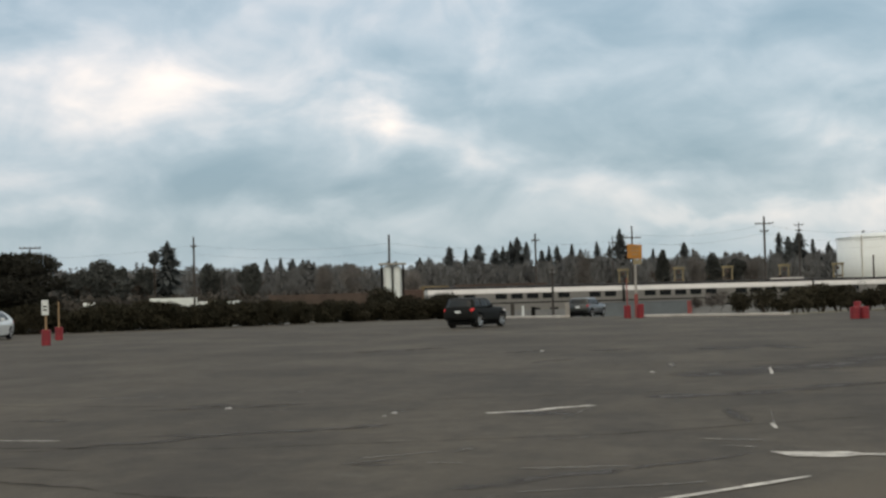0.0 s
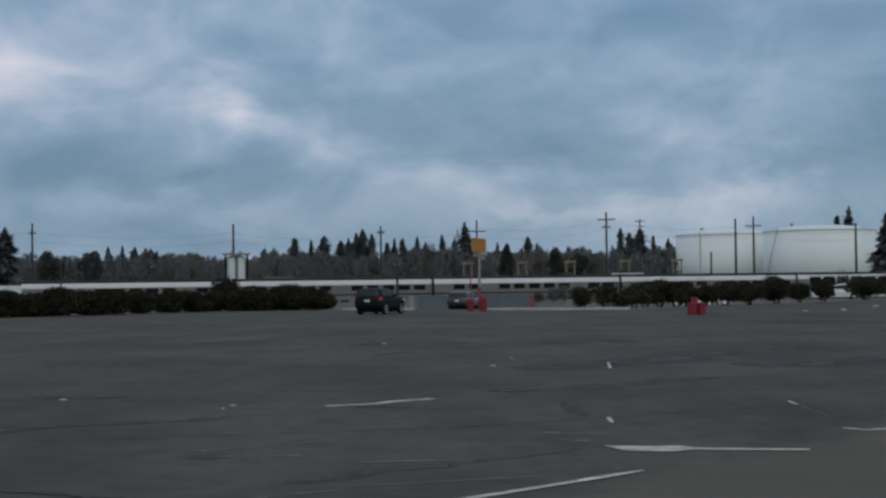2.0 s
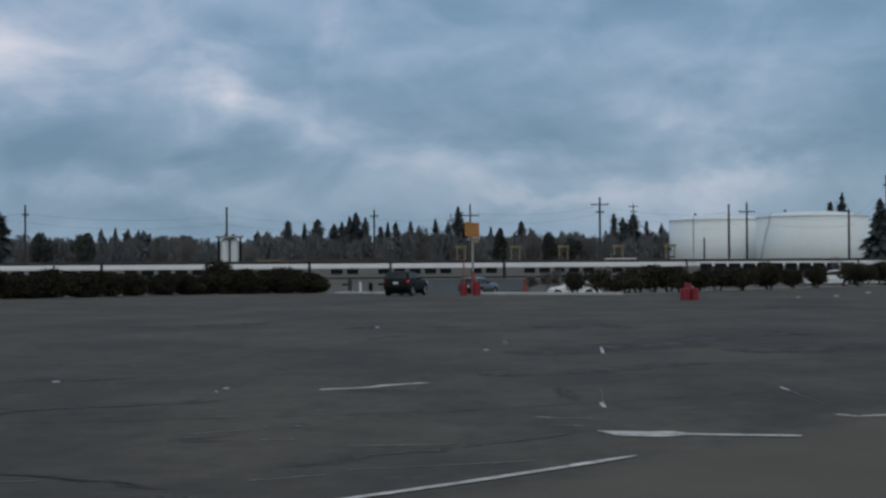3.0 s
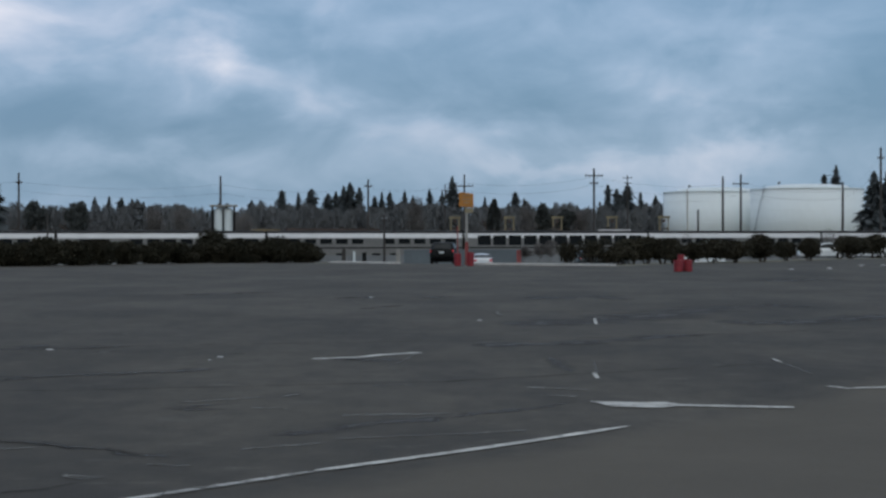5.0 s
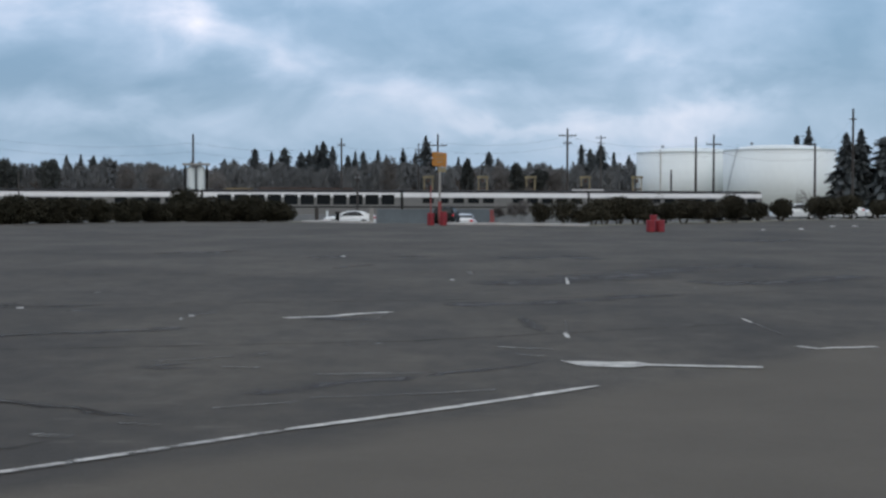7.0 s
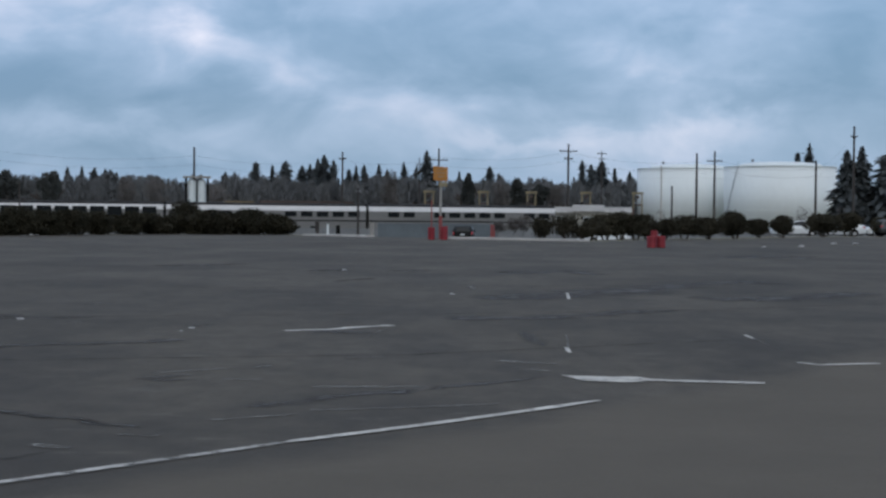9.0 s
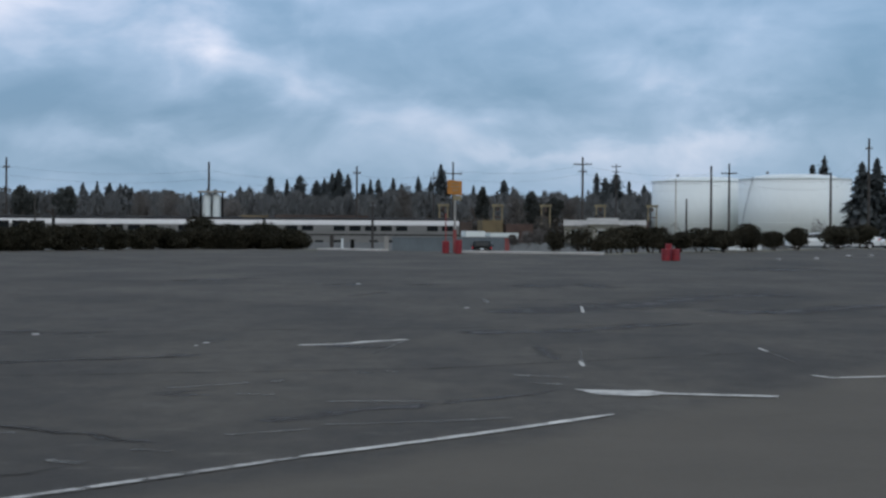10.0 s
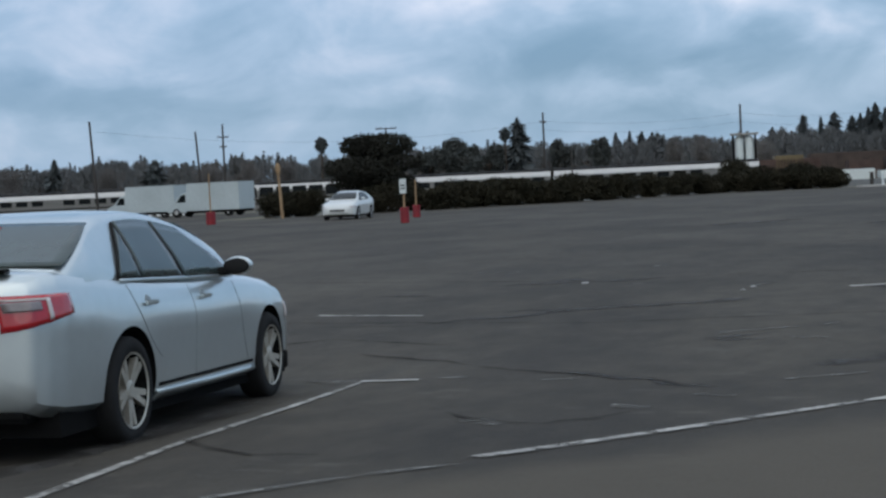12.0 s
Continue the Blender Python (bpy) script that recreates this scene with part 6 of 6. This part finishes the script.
# bare shrubs by the exit
for i, (sx, sy, h) in enumerate([(6.2, 103.5, 1.5), (7.0, 104.2, 1.7), (5.4, 105.0, 1.3)]):
    make_broadleaf(sx, sy, ground_z(sx, sy), h, 0.8, 950 + i, M_TWIG, 500, 0.16, "bare reddish twiggy shrub by the exit", True)
# young bare trees before the tanks
for i, (az, d, h) in enumerate([(-8.6, 180, 4.6), (-10.3, 178, 4.0), (-13.7, 176, 5.4), (-15.1, 176, 5.0), (-12.6, 178, 3.8)]):
    x, y = polar(az, d)
    make_broadleaf(x, y, -2.0, h, 1.7, 970 + i, M_TWIG, 420, 0.2, "small bare tree near the storage tanks", True)


def make_palm(az, el, dist):
    x, y = polar(az, dist)
    h = level(el, dist) + 2.0
    rng = random.Random(int(az * 10))
    ob = thing("palm", pose(x, y, -2.0), "thin tall fan palm in the distance", "tree")
    part("trunk", lathe([(0.3, 0), (0.18, h - 1)], 8), M_BARK, ob)
    v, f = leaves([(0, 0, h - 0.9, 0.95, 0.95, 1.25)], 420, 0.42, int(az * 7), 0.6)
    obj("crown", v, f, M_CONIFER, ob)


make_palm(23.05, 1.80, 260)
make_palm(16.41, 1.86, 290)


def make_woods():
    """The belt of winter woods along the horizon, haze put into its colour, too far to tell tree from tree: upright
    twigs, slim spires and round crowns.
    """
    rng = np.random.default_rng(5)
    quads = []
    for i in range(1500):
        az = rng.uniform(-26, 46)
        if -15.2 < az < -7.8:
            continue
        d = rng.uniform(400, 560)
        x, y = polar(az, d)
        spire = rng.random() < 0.22
        crest = 1.25 + 0.09 * math.sin(az * 1.3) + 0.06 * math.sin(az * 4.1 + 1.0)
        top = level(rng.uniform(crest - 0.26, crest + 0.08) + (rng.uniform(0.05, 0.24) if spire else 0.0), d) + 2.0
        w = rng.uniform(0.9, 1.5) if spire else rng.uniform(2.0, 4.2)
        n = 220 if spire else 430
        q = rng.uniform(0.03, 1.0, n)
        reach = w * ((1.05 - q) ** 0.7 if spire else np.sin(np.pi * np.minimum(1.0, 0.12 + q * 0.86)) ** 0.55)
        a, rr = rng.uniform(0, 6.2832, n), rng.uniform(0.0, 1.0, n) ** 0.5
        c = np.stack([x + np.cos(a) * reach * rr, y + np.sin(a) * reach * rr, -2.0 + top * q * 0.97], 1)
        if spire:
            u = np.stack([np.cos(a) * 0.6, np.sin(a) * 0.6, rng.uniform(-0.5, 0.1, n)], 1)
            v = np.stack([-np.sin(a), np.cos(a), rng.uniform(-0.5, 0.5, n)], 1) * 0.26
        else:
            u = np.stack([rng.normal(0, 0.35, n), rng.normal(0, 0.35, n), np.ones(n)], 1) * rng.uniform(0.45, 1.2, (n, 1))
            v = rng.normal(0, 1, (n, 3)) * np.array([1, 1, 0.3])
            v = v / np.linalg.norm(v, axis=1, keepdims=True) * rng.uniform(0.07, 0.19, (n, 1))
        quads.append(np.stack([c - u, c + v, c + u, c - v], 1).reshape(-1, 3))
    verts = np.concatenate(quads)
    faces = np.arange(len(verts)).reshape(-1, 4)
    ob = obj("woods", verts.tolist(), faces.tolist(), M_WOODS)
    tagged(ob, "far belt of grey-brown winter woods along the horizon, paled with painted haze", "woods", kind="stuff")


make_woods()


def make_scrub():
    rng = random.Random(9)
    verts, faces = [], []
    for i in range(600):
        # a close row along the yard's fence, then scattered clumps behind it
        s_pos, p = (-190 + i * 2.24, rng.uniform(243, 248)) if i < 170 else (rng.uniform(-190, 190), rng.uniform(246, 300))
        if s_pos < -98:
            continue
        c = by_track(s_pos, p)
        hh = rng.uniform(4.5, 5.6) if i < 170 else rng.uniform(2.6, 5.2)
        v, f = leaves([(c.x, c.y, -2 + hh * 0.5, rng.uniform(1.6, 3.2), rng.uniform(1.6, 3.2), hh * 0.55)], 240, 0.42, i + 4000, 0.7)
        o = len(verts)
        verts += v
        faces += [tuple(k + o for k in q) for q in f]
    tagged(obj("scrub", verts, faces, M_SCRUB), "brown winter scrub beyond the rail yard", "scrub", kind="stuff")


make_scrub()

# ---- what moves ----


def motions():
    for ob, s0 in COACHES:
        rows = []
        for t in (0.0, 6.0, 12.0):
            p = by_track(s0 + 15.45 * t, 202.5, RAIL_Z)
            rows.append((t, Matrix.Translation(p) @ pose(0, 0, 0, 0, 0, 195)))
        walk(ob, rows)

    def drive(ob, rows):
        walk(ob, [(t, pose(x, y, ground_z(x, y), 0, 0, h)) for t, x, y, h in rows])

    drive(jeep, [(0.0, -7.5, 80.6, 64), (0.5, -6.9, 82.6, 65), (1.0, -6.3, 85.6, 66), (1.5, -5.6, 89.0, 67), (2.5, -4.1, 96.5, 69), (3.4, -2.4, 102.5, 71), (4.3, -1.2, 107.5, 76), (5.0, 0.0, 112.5, 82), (5.5, 0.6, 116.0, 82), (6.5, 1.75, 125.0, 80), (7.0, 2.3, 128.0, 80), (8.0, 3.2, 132.0, 82), (9.0, 3.95, 135.0, 85), (10.0, 4.4, 137.0, 87), (11.0, 4.75, 138.5, 88), (12.0, 5.1, 140.0, 88)])
    drive(grey_suv, [(0.0, -2.4, 124.0, 70), (1.0, -0.7, 125.0, 72), (2.5, 0.9, 126.0, 72), (3.4, 3.0, 129.0, 50), (5.0, 12.0, 132.5, 12), (8.0, 34.0, 138.0, 10), (12.0, 66.0, 150.0, 12)])
    drive(pale_suv, [(0.0, 38.0, 145.0, 184), (2.5, 18.0, 141.0, 182), (4.3, 3.3, 138.0, 110), (5.0, 3.4, 138.0, 92), (5.5, 3.75, 138.2, 88), (7.2, 4.4, 139.0, 82), (8.2, 8.5, 142.5, 30), (9.2, 18.0, 144.5, 8), (12.0, 50.0, 152.0, 12)])
    drive(pale_sedan, [(0.0, 99.0, 166.0, 196), (4.0, 39.7, 150.0, 190), (6.0, 10.1, 143.5, 184), (7.0, -4.7, 142.0, 180), (8.0, -19.5, 142.0, 178), (12.0, -78.7, 147.0, 176)])


motions()
